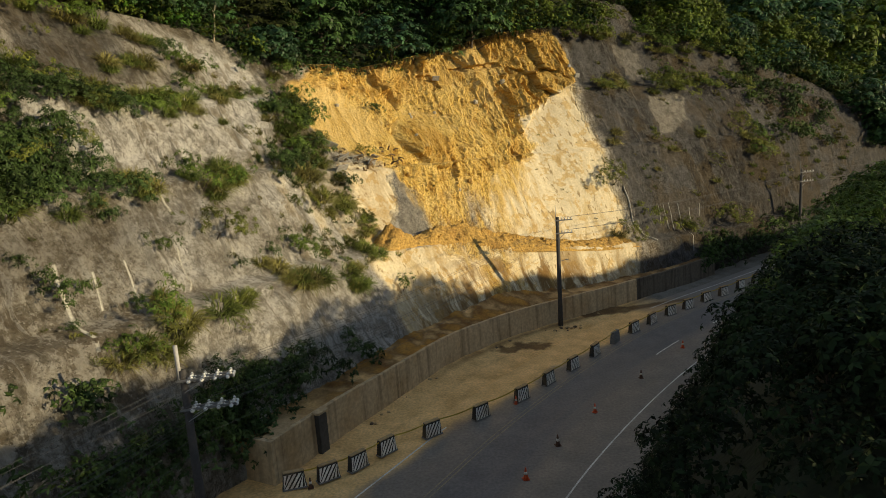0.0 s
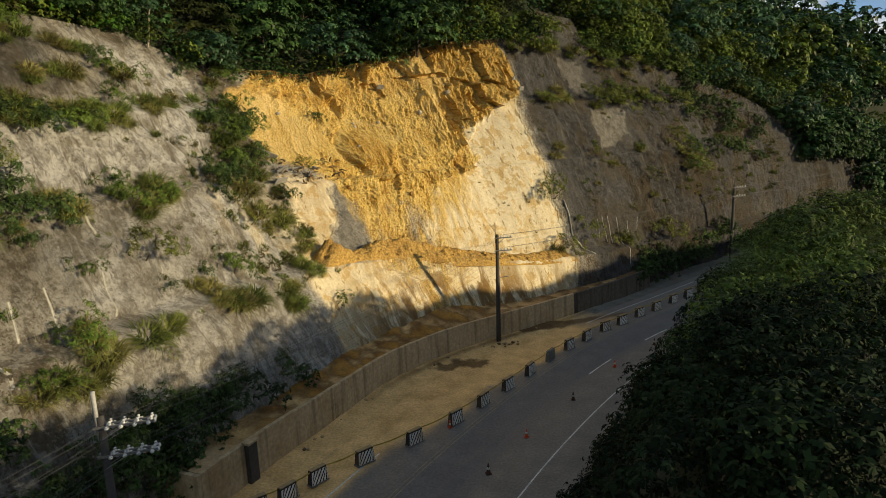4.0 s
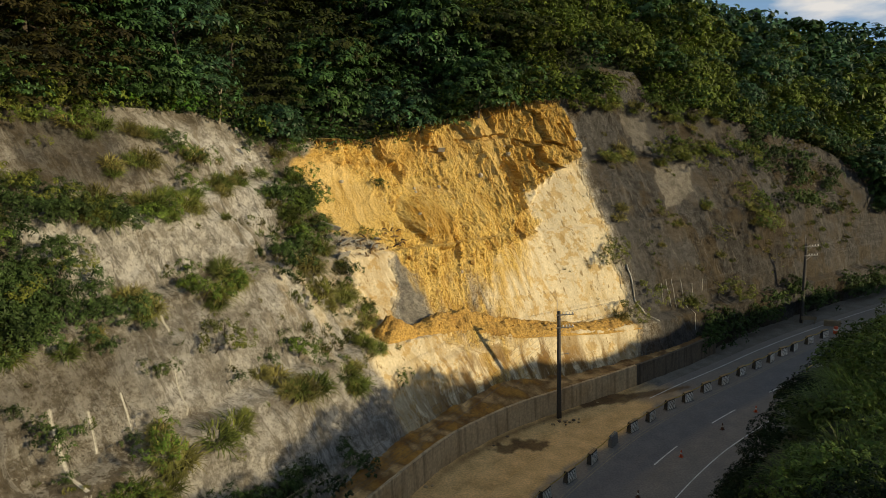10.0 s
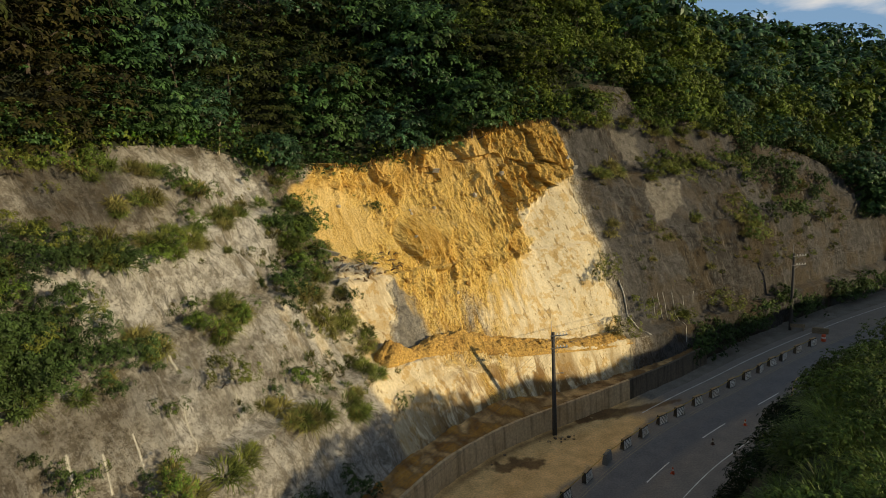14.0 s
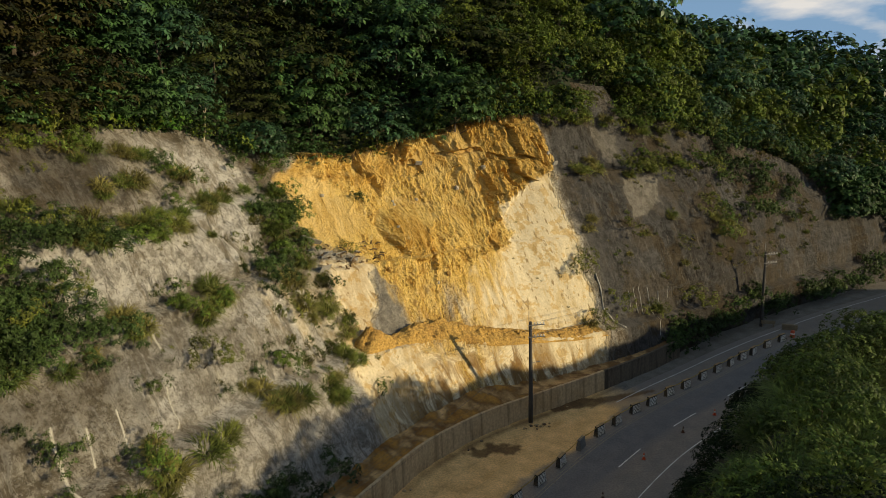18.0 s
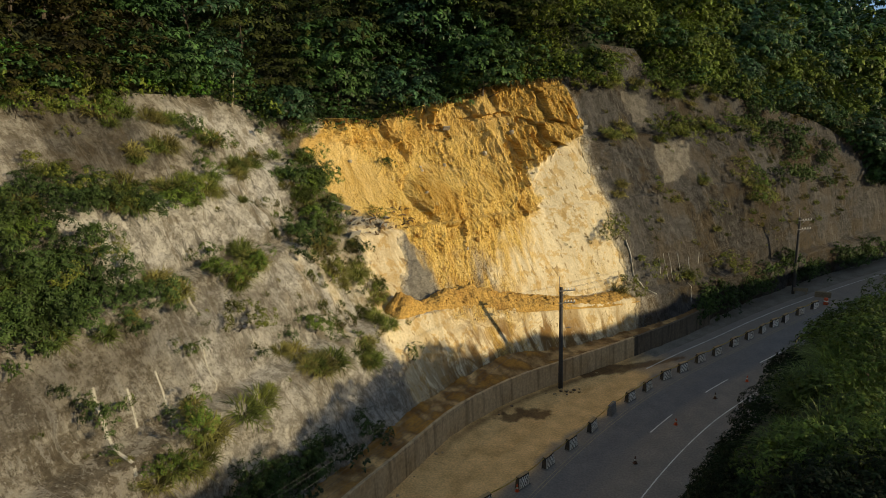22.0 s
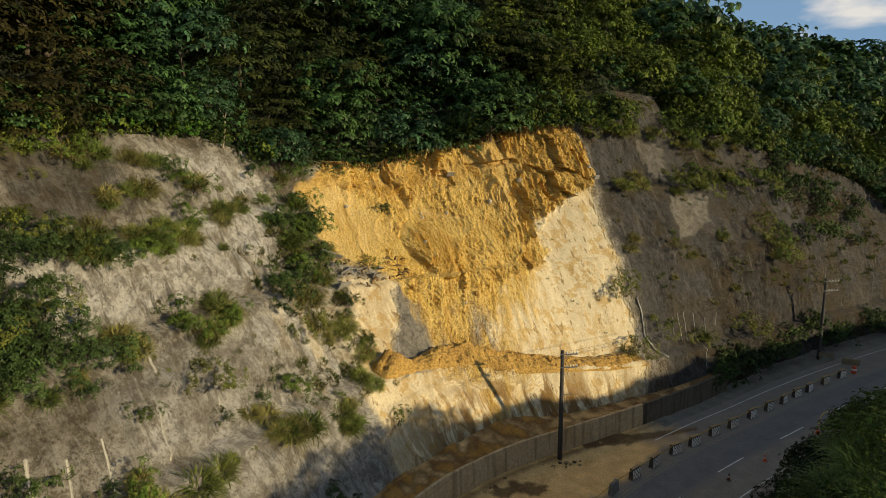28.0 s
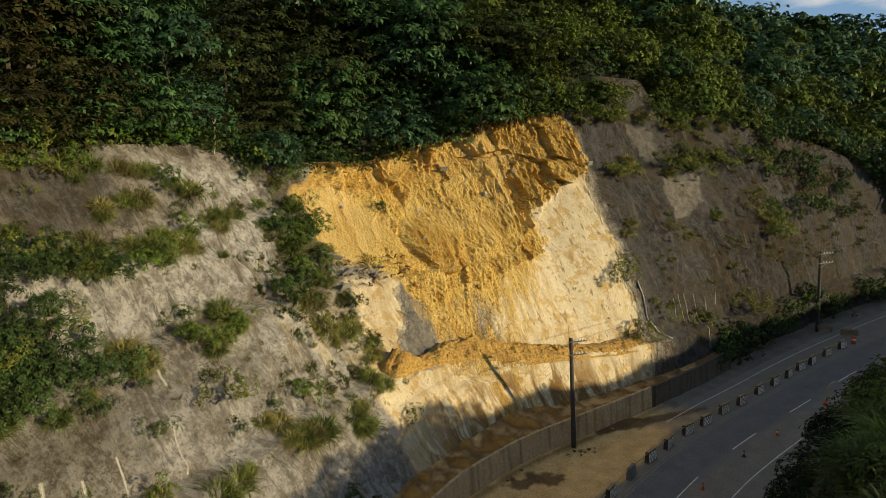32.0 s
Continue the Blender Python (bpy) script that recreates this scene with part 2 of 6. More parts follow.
def cliff_top(s):
    return lerp_at(s, [-60, -30, -17, -12, -5, 1, 11, 19.8, 24.4, 25.2, 32.0, 32.8, 42.2, 43.2, 52, 62, 75, 110],
                   [29, 29, 28.3, 26.0, 25.2, 26.6, 28.7, 29.2, 29.6, 32.7, 32.2, 28.6, 27.0, 26.2, 24.0, 21.5, 16, 11])


def first_bench(s):
    return lerp_at(s, [-60, -35, -20, -11, -5, 0, 10, 25, 60, 110], [10.4, 9.8, 9.2, 8.7, 8.2, 6.9, 5.6, 4.8, 4.0, 4.0])


def slope_line(s, z):
    """Mean setback of the cut face behind the foot line at height z."""
    k = lerp_at(s, [-60, -35, -25, -13, -5, 8, 16, 28, 42, 66, 110], [0.68, 0.69, 0.75, 0.86, 0.78, 0.72, 0.56, 0.46, 0.31, 0.32, 0.32])
    p = lerp_at(s, [24, 42, 60], [0.0, 0.6, 0.3])
    return k * z * (np.maximum(z, 0.01) / 16.0) ** p


def cliff_point(s, z):
    """Setback with a shelf behind the wall, a first bench, two more ledges, and the hollow of the slide."""
    s, z = np.broadcast_arrays(np.asarray(s, float), np.asarray(z, float))
    b1 = first_bench(s)
    foot = lerp_at(s, [-60, 5, 22, 110], [2.3, 2.2, 0.9, 0.4])
    d1 = slope_line(s, b1) - 0.55
    low = foot + (d1 - foot) * np.clip((z - 1.5) / (b1 - 1.5), 0, 1)
    d = slope_line(s, z)
    top = cliff_top(s)
    ledges = (b1, lerp_at(s, [-60, -20, -10, 110], [17.0, 16.6, 15.6, 15.6]), lerp_at(s, [-60, -20, 20, 45, 110], [23.4, 22.6, 22.6, 21.8, 14]), top + 1.5)
    size = (1.0, lerp_at(s, [-60, -14, -9, 110], [1.0, 0.9, 0.0, 0.0]), lerp_at(s, [-60, -14, -10, 17, 20, 60, 70], [1.0, 0.8, 0.0, 0.0, 0.9, 0.7, 0.0]))
    for i in range(3):
        f = np.clip((z - ledges[i]) / np.maximum(ledges[i + 1] - ledges[i], 1), 0, 1)
        here = (z >= ledges[i]) & (z < ledges[i + 1])
        ramp = np.clip((z - ledges[i]) / 0.45, 0, 1)
        d = d + np.where(here, size[i] * ((1 - f) * ramp - 0.5 * (f + (1 - ramp) * (1 - f))), 0)
    d = np.where(z < b1, low, d)
    scar = np.clip(1 - np.abs((s + 3.5) / 9), 0, 1) ** 0.6 * np.clip((z - 17) / 5, 0, 1)
    return d + 2.6 * scar


# ---- noise for shaping ----
def hash01(i, j, k, seed):
    h = (i * 374761393 + j * 668265263 + k * 2147483647 + seed * 1274126177) & 0xFFFFFFFF
    h = ((h ^ (h >> 13)) * 1274126177) & 0xFFFFFFFF
    return ((h ^ (h >> 16)) & 0xFFFF) / 65535.0


def value_noise(x, y, z=0.0, seed=0):
    x, y, z = np.broadcast_arrays(np.asarray(x, float), np.asarray(y, float), np.asarray(z, float))
    i, j, k = (np.floor(a).astype(np.int64) for a in (x, y, z))
    u, v, w = x - i, y - j, z - k
    u, v, w = (a * a * (3 - 2 * a) for a in (u, v, w))
    out = 0
    for a in (0, 1):
        for b in (0, 1):
            for c in (0, 1):
                out = out + hash01(i + a, j + b, k + c, seed) * (u if a else 1 - u) * (v if b else 1 - v) * (w if c else 1 - w)
    return out * 2 - 1


def rough(x, y, z=0.0, octaves=4, seed=0):
    out, amp = 0, 1.0
    for o in range(octaves):
        f = 2.0 ** o
        out = out + amp * value_noise(np.asarray(x) * f, np.asarray(y) * f, np.asarray(z) * f, seed + o)
        amp *= 0.5
    return out / 1.9


def inside(poly, x, y):
    """Even-odd test of points against a polygon."""
    hit = np.zeros(np.shape(x), bool)
    for (x0, y0), (x1, y1) in zip(poly, poly[1:] + poly[:1]):
        cross = ((y0 > y) != (y1 > y)) & (x < (x1 - x0) * (y - y0) / (y1 - y0 + 1e-9) + x0)
        hit ^= cross
    return hit


# ---- cliff ----
def zone_material():
    m = bpy.data.materials.new("cut_face")
    m.use_nodes = True
    n, l = m.node_tree.nodes, m.node_tree.links
    p = n["Principled BSDF"]
    p.inputs["Roughness"].default_value = 0.95
    p.inputs["Specular IOR Level"].default_value = 0.2
    geo = n.new("ShaderNodeNewGeometry")
    lay = n.new("ShaderNodeVertexColor")
    lay.layer_name = "lay"

    def tex(scale, detail, stretch=(1, 1, 1), rough_=0.6, twist=0.0):
        mp = n.new("ShaderNodeMapping")
        mp.inputs["Scale"].default_value = stretch
        t = n.new("ShaderNodeTexNoise")
        t.inputs["Scale"].default_value = scale
        t.inputs["Detail"].default_value = detail
        t.inputs["Roughness"].default_value = rough_
        l.new(lay.outputs["Color"] if stretch[2] < 1 else geo.outputs["Position"], mp.inputs["Vector"])
        l.new(mp.outputs["Vector"], t.inputs["Vector"])
        t.inputs["Distortion"].default_value = twist
        return t.outputs["Fac"]

    def span(src, a, b, c=0.0, d=1.0):
        r = n.new("ShaderNodeMapRange")
        for key, v in (("From Min", a), ("From Max", b), ("To Min", c), ("To Max", d)):
            r.inputs[key].default_value = v
        l.new(src, r.inputs["Value"])
        return r.outputs["Result"]

    def mix(fac, c1, c2, mode="MIX"):
        x = n.new("ShaderNodeMixRGB")
        x.blend_type = mode
        for key, v in (("Fac", fac), ("Color1", c1), ("Color2", c2)):
            if isinstance(v, tuple):
                x.inputs[key].default_value = (*v, 1)
            elif isinstance(v, float):
                x.inputs[key].default_value = v
            else:
                l.new(v, x.inputs[key])
        return x.outputs["Color"]

    def times(a, b):
        x = n.new("ShaderNodeMath")
        x.operation = "MULTIPLY"
        l.new(a, x.inputs[0])
        if isinstance(b, float):
            x.inputs[1].default_value = b
        else:
            l.new(b, x.inputs[1])
        return x.outputs["Value"]

    big, mid, fine = tex(0.22, 5), tex(0.9, 10, rough_=0.8), tex(5.0, 7, rough_=0.7)
    runs = tex(1.5, 8, (1.0, 1.0, 0.2), 0.7, 0.4)
    runs2 = tex(0.7, 6, (1.0, 1.0, 0.3), 0.65, 1.0)
    za, zb = n.new("ShaderNodeVertexColor"), n.new("ShaderNodeVertexColor")
    za.layer_name, zb.layer_name = "zone_a", "zone_b"
    sa, sb = n.new("ShaderNodeSeparateColor"), n.new("ShaderNodeSeparateColor")
    l.new(za.outputs["Color"], sa.inputs["Color"])
    l.new(zb.outputs["Color"], sb.inputs["Color"])
    # old shotcrete: grey-beige, blotched brown, with pale and dark runs
    old = mix(span(mid, 0.45, 0.56), (0.43, 0.40, 0.348), (0.185, 0.16, 0.122))
    old = mix(times(span(tex(0.16, 9, rough_=0.68), 0.50, 0.57), 0.8), old, (0.125, 0.10, 0.068))
    old = mix(times(span(runs, 0.57, 0.60), 0.5), old, (0.47, 0.455, 0.42))
    old = mix(times(span(tex(2.2, 6, (1.0, 1.0, 0.13), 0.65, 0.7), 0.58, 0.61), 0.4), old, (0.085, 0.074, 0.055))
    old = mix(times(span(runs2, 0.54, 0.64), 0.7), old, (0.095, 0.082, 0.058))
    old = mix(times(span(tex(0.9, 8, rough_=0.75), 0.60, 0.66), 0.7), old, (0.36, 0.35, 0.325))
    old = mix(times(span(tex(2.6, 9, rough_=0.8), 0.56, 0.60), 0.6), old, (0.50, 0.475, 0.42))
    old = mix(times(span(tex(2.1, 9, rough_=0.8), 0.44, 0.40), 0.65), old, (0.080, 0.068, 0.048))
    old = mix(times(span(tex(3.4, 8, (1.0, 1.0, 0.10), 0.7, 0.5), 0.60, 0.63), 0.4), old, (0.070, 0.060, 0.043))
    old = mix(times(span(tex(5.5, 5, rough_=0.6), 0.60, 0.64), 0.7), old, (0.075, 0.066, 0.045))
    old = mix(times(span(tex(0.5, 9, rough_=0.72), 0.55, 0.58), 0.5), old, (0.54, 0.505, 0.44))
    # pale bare rock
    pale = mix(span(mid, 0.45, 0.57), (0.70, 0.675, 0.63), (0.36, 0.335, 0.295))
    pale = mix(times(span(tex(1.6, 8, (1.0, 1.0, 0.35), 0.75, 0.3), 0.57, 0.61), 0.65), pale, (0.17, 0.16, 0.135))
    pale = mix(times(span(runs, 0.57, 0.61), 0.75), pale, (0.13, 0.12, 0.10))
    pale = mix(times(span(runs2, 0.56, 0.60), 0.6), pale, (0.24, 0.20, 0.14))
    pale = mix(times(span(tex(4.0, 6, rough_=0.65), 0.57, 0.61), 0.65), pale, (0.15, 0.135, 0.105))
    # dark weathered panels; the shaded foot band takes this colour too
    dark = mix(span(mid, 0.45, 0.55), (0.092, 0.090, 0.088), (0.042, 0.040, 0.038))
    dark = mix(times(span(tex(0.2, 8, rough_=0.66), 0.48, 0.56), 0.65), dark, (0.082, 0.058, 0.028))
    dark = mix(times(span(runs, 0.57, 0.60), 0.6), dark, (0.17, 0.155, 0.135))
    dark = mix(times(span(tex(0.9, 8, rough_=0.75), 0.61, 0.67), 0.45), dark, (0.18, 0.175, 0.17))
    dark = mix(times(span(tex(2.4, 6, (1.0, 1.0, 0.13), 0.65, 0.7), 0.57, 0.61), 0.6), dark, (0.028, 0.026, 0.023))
    # dusted cream concrete
    cream = mix(span(mid, 0.42, 0.70), (0.68, 0.59, 0.41), (0.58, 0.47, 0.29))
    cream = mix(times(span(runs2, 0.55, 0.60), 0.5), cream, (0.52, 0.375, 0.165))
    cream = mix(times(span(tex(1.3, 4, (1.0, 1.0, 0.45)), 0.60, 0.62), 0.8), cream, (0.26, 0.18, 0.085))
    cream = mix(times(span(tex(0.7, 8, rough_=0.7), 0.545, 0.56), 0.75), cream, (0.52, 0.355, 0.145))
    # raw soil, combed by the slip
    comb = tex(1.25, 7, (1.0, 1.0, 0.5), 0.72, 1.6)
    soil = mix(span(mid, 0.40, 0.60), (0.74, 0.52, 0.155), (0.60, 0.37, 0.085))
    fibre = tex(4.5, 6, (1.0, 1.0, 0.30), 0.72, 1.2)
    soil = mix(times(span(fibre, 0.54, 0.58), 0.6), soil, (0.76, 0.57, 0.25))
    soil = mix(times(span(fibre, 0.43, 0.39), 0.6), soil, (0.27, 0.13, 0.024))
    soil = mix(times(span(comb, 0.53, 0.58), 0.6), soil, (0.33, 0.17, 0.034))
    soil = mix(times(span(tex(3.6, 4, (1.0, 1.0, 0.42), 0.6, 1.4), 0.57, 0.60), 0.7), soil, (0.22, 0.105, 0.02))
    soil = mix(times(span(tex(0.45, 5, rough_=0.6), 0.50, 0.60), 0.5), soil, (0.75, 0.55, 0.20))
    soil = mix(times(span(tex(0.6, 6, (1.0, 1.0, 0.6), 0.6, 0.8), 0.54, 0.62), 0.55), soil, (0.40, 0.205, 0.036))
    damp = n.new("ShaderNodeVertexColor")
    damp.layer_name = "damp"
    sd = n.new("ShaderNodeSeparateColor")
    l.new(damp.outputs["Color"], sd.inputs["Color"])
    soil = mix(times(sd.outputs["Red"], 0.6), soil, (0.44, 0.225, 0.036))
    smooth = mix(span(tex(1.2, 6, (1.0, 1.0, 0.3), 0.65, 0.6), 0.42, 0.62), (0.72, 0.52, 0.215), (0.58, 0.375, 0.115))
    soil = mix(times(sd.outputs["Green"], 0.85), soil, smooth)
    soil = mix(times(span(comb, 0.43, 0.34), 0.8), soil, (0.74, 0.55, 0.24))
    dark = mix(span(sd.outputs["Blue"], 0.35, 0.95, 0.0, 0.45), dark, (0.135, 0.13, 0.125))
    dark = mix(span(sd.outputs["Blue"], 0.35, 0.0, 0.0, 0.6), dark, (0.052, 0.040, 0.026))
    col = mix(sb.outputs["Red"], old, pale)
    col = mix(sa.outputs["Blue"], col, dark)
    col = mix(sa.outputs["Green"], col, cream)
    grey = mix(span(mid, 0.44, 0.58), (0.33, 0.305, 0.26), (0.19, 0.175, 0.15))
    col = mix(sb.outputs["Green"], col, grey)
    stain = times(times(sb.outputs["Blue"], span(runs2, 0.42, 0.52)), 0.9)
    col = mix(stain, col, (0.17, 0.088, 0.024))
    col = mix(sa.outputs["Red"], col, soil)
    col = mix(1.0, col, mix(span(fine, 0.34, 0.66), (0.82, 0.82, 0.815), (1.14, 1.14, 1.14)), "MULTIPLY")
    l.new(col, p.inputs["Base Color"])
    b = n.new("ShaderNodeBump")
    b.inputs["Strength"].default_value = 0.85
    b.inputs["Distance"].default_value = 0.2
    h = n.new("ShaderNodeMath")
    h.operation = "MULTIPLY_ADD"
    h.inputs[1].default_value = 0.18
    l.new(fine, h.inputs[0])
    bare = n.new("ShaderNodeMath")
    bare.operation = "SUBTRACT"
    bare.use_clamp = True
    bare.inputs[0].default_value = 1.0
    both = n.new("ShaderNodeMath")
    both.operation = "ADD"
    l.new(sa.outputs["Red"], both.inputs[0])
    l.new(sa.outputs["Green"], both.inputs[1])
    l.new(both.outputs["Value"], bare.inputs[1])
    crag = times(times(tex(1.3, 10, rough_=0.78), bare.outputs["Value"]), 5.5)
    total = n.new("ShaderNodeMath")
    total.operation = "ADD"
    l.new(crag, total.inputs[0])
    l.new(times(times(fibre, sa.outputs["Red"]), 1.8), total.inputs[1])
    l.new(total.outputs["Value"], h.inputs[2])
    l.new(h.outputs["Value"], b.inputs["Height"])
    l.new(b.outputs["Normal"], p.inputs["Normal"])
    return m


SOIL_AREA = [(-11.2, 23.8), (-9.5, 25.3), (-7.5, 27.5), (-1.8, 28), (5.2, 29), (11.8, 30), (17.0, 30), (17.4, 25), (16.6, 23.4), (14.5, 22.4), (12.0, 21.2), (8.4, 19.2),
             (7.5, 17.6), (9.0, 16.2), (5.8, 15.0), (2.8, 14.6), (1.0, 13.6), (-0.3, 10.6), (-0.6, 6.0), (-8.0, 7.4), (-6.9, 13.0), (-8.0, 15.4), (-9.6, 17.0), (-11.4, 18.6), (-11.0, 22.6)]
CREAM_AREA = [(-15.5, 2.0), (-14.5, 8.9), (-9.0, 9.0), (-2, 8), (0, 13), (2, 15), (6, 17), (8, 20), (13, 23), (16.8, 24.4), (16.4, 15.8), (16.0, 12.0), (16.2, 7.6), (13.8, 2.0)]
SLAB_AREA = [(-11.2, 16.6), (-8.0, 15.6), (-9.2, 12.0), (-10.4, 8.8), (-13.0, 9.0), (-12.4, 12.4)]
GREY_AREA = [(-8.0, 15.6), (-6.8, 15.0), (-7.2, 12.0), (-7.6, 8.7), (-10.2, 8.6), (-9.1, 12.0)]
PATCH_AREA = [(28.2, 21.6), (34.0, 20.9), (32.6, 17.8), (27.4, 16.0)]
PALE_AREA = [(-22.5, 29.4), (-14.8, 26.8), (-12.6, 25.4), (-13.8, 22), (-16.8, 17.8), (-22.5, 17.6), (-33, 17.8), (-36, 22.2), (-25, 22.6), (-21.5, 23.2), (-17.6, 24), (-20.5, 27.2)]

sv = np.r_[np.arange(-60, -13, 0.25), np.arange(-13, 19, 0.14), np.arange(19, 50, 0.25), np.arange(50, 111, 0.5)]
vv = np.linspace(0, 1.035, 226)
S, V = np.meshgrid(sv, vv)
Z = V * cliff_top(S)
D = cliff_point(S, Z)
SW = S + 0.7 * rough(S * 0.9, Z * 0.9, seed=3)
ZW = Z + 0.6 * rough(S * 0.9, Z * 0.9, seed=9)


def soft(area, grow=0.35):
    """Coverage of an area with a softened, ragged edge."""
    return sum(inside(area, SW + dx * grow, ZW + dz * grow).astype(float) for dx, dz in ((0, 0), (1, 0.3), (-1, -0.3), (0.3, -1), (-0.3, 1))) / 5


soil_m = soft(SOIL_AREA, 0.2)
# soil thins out to streaks towards the foot of the slide
thin = np.clip((Z - 10.0) / 6.0, 0, 1)
streaks = rough(S * 1.7, Z * 0.16, seed=21)
soil_m = soil_m * np.clip(thin * 1.4 + 0.45 + streaks * 1.2 * (1 - thin * 0.85), 0, 1)
WASH_AREA = [(-7.4, 15.0), (3.0, 16.0), (8.6, 17.6), (6.0, 15.0), (4.4, 12.0), (3.6, 8.0), (-1.0, 6.6), (-8.4, 7.2)]
wash = soft(WASH_AREA, 0.5) * np.clip(0.28 + 1.7 * rough(S * 1.1, Z * 0.28, seed=23) + 0.05 * (Z - 8), 0, 0.95)
soil_m = np.maximum(soil_m, wash)
soil_m = np.maximum(soil_m, soft([(-7, 8.6), (4, 6.8), (3, 3), (-6, 3)], 0.6) * np.clip(0.15 + 1.3 * rough(S * 1.0, Z * 0.3, seed=24), 0, 0.75))
dusty = soft([(-20, 16.5), (-12.2, 16.0), (-12.0, 8.5), (-19, 8.6)], 0.8) * np.clip(0.2 + 0.9 * rough(S * 0.9, Z * 0.25, seed=87), 0, 0.55)
cream_m = np.clip(dusty + soft(CREAM_AREA, 0.5) + soft(SLAB_AREA, 0.25), 0, 1)
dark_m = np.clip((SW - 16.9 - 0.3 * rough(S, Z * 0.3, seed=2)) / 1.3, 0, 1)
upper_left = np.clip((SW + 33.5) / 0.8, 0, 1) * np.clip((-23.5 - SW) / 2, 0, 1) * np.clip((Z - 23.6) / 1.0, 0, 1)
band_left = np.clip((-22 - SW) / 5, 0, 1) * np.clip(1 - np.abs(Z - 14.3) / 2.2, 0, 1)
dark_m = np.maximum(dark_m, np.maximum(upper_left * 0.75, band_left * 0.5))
# foot past s = 9.5: dark streaks, with the low shade painted in
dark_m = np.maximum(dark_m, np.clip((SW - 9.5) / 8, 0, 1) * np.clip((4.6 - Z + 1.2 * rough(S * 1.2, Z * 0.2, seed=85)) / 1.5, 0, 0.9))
pale_m = np.maximum.reduce([soft(PALE_AREA, 0.4), soft([(-33, 15.2), (-27, 15.8), (-16, 16.5), (-12, 12), (-13, 8.6), (-34, 9.4)], 0.6) * np.clip(0.75 + 1.2 * rough(S * 0.3, Z * 0.35, seed=83), 0.15, 1.0), soft([(-34, 9.0), (-13, 8.0), (-14, 2), (-34, 2)], 0.4) * 0.6, 0.25 * soft([(-45, 28.5), (-33.6, 28.5), (-33.6, 24.6), (-45, 24.6)], 0.3)])
patch_m = np.maximum(soft(PATCH_AREA, 0.1) * 0.75, soft([(26.5, 27.8), (30.8, 27.4), (30.4, 23.4), (27.4, 23.6)], 0.1) * 0.5)
grey_m = np.maximum(inside(GREY_AREA, S + 0.25 * (SW - S), Z) * 1.0, patch_m)
stain_m = np.clip((7.0 - Z + 2.0 * rough(S * 0.8, Z * 0.3, seed=25)) / 4, 0, 1) * np.clip(1.4 - np.abs(S) / 14, 0, 1) + 0.35 * soft(SLAB_AREA) + 0.5 * np.clip(1 - np.abs(S + 4) / 12, 0, 1) * (Z < 9)
# relief: clods and grooves in the soil, hand-sprayed waves on the shotcrete
pit = np.clip(soft(SOIL_AREA, 0.5), 0, 1)
smooth_face = np.clip((-5.5 - S) / 1.5, 0, 1) * np.clip((24.5 - Z) / 2, 0, 1) * 0.75
fall = S - 0.14 * Z + 1.2 * rough(S * 0.35, Z * 0.3, seed=30)
furrow = np.abs(rough(fall * 0.55, Z * 0.24, seed=31))
comb = np.abs(rough(fall * 1.9, Z * 0.55, seed=37, octaves=3))
block = np.round(rough(S * 0.28, Z * 0.34, seed=33) * 4) / 4
crumb = rough(S * 3.0, Z * 1.7, seed=43, octaves=3)
deep = np.clip((S - 5) / 4, 0, 1) * np.clip((Z - 19.5) / 2.5, 0, 1) * pit
mound = np.clip(1 - ((S + 3.3) / 2.1) ** 2 - ((Z - 18.0) / np.where(Z < 18, 3.0, 2.0)) ** 2, 0, 1)
even = np.clip(np.maximum.reduce([soft([(-11.6, 24.6), (-8.2, 24.8), (-6.2, 20.0), (-8.0, 17.6), (-11.6, 18.6)], 0.6), soft([(3.0, 27.2), (8.6, 27.2), (9.6, 25.0), (4.4, 24.4)], 0.4) * 0.9,
                            soft([(-2.6, 20.9), (0.8, 20.6), (0.6, 20.1), (-2.4, 20.3)], 0.2), np.clip(rough(S * 0.22, Z * 0.2, seed=47) * 2.2 - 0.5, 0, 0.8)]), 0, 1) * (mound < 0.05)
calm = (1 - smooth_face) * (1 - 0.6 * even)
relief = 0.3 + calm * (0.3 * block * (1 - deep) - (0.85 + 0.2 * deep) * furrow - 0.5 * comb + 0.16 * crumb)
slant = np.interp(S, [-12, 0, 10, 17], [-0.30, -0.24, -0.12, -0.04])
lean = S + slant * (Z - 18) + 0.9 * rough(S * 0.4, Z * 0.35, seed=101, octaves=3)
crease = 1.5 * np.exp(-(value_noise(lean * 0.8, Z * 0.15, seed=103) / 0.14) ** 2) + 0.6 * np.exp(-(value_noise(lean * 2.0, Z * 0.36, seed=105) / 0.2) ** 2)
upper = np.clip((Z - cliff_top(S) + 5.0) / 3.5, 0, 1)
relief = relief - crease * np.clip(0.75 + 1.1 * rough(S * 0.3, Z * 0.3, seed=117), 0.1, 1.4) * (0.36 + 0.5 * upper) * (1 - 0.4 * deep) * (1 - 0.6 * even)
D = D + pit * relief * np.clip((Z - 9) / 6, 0.12, 1)
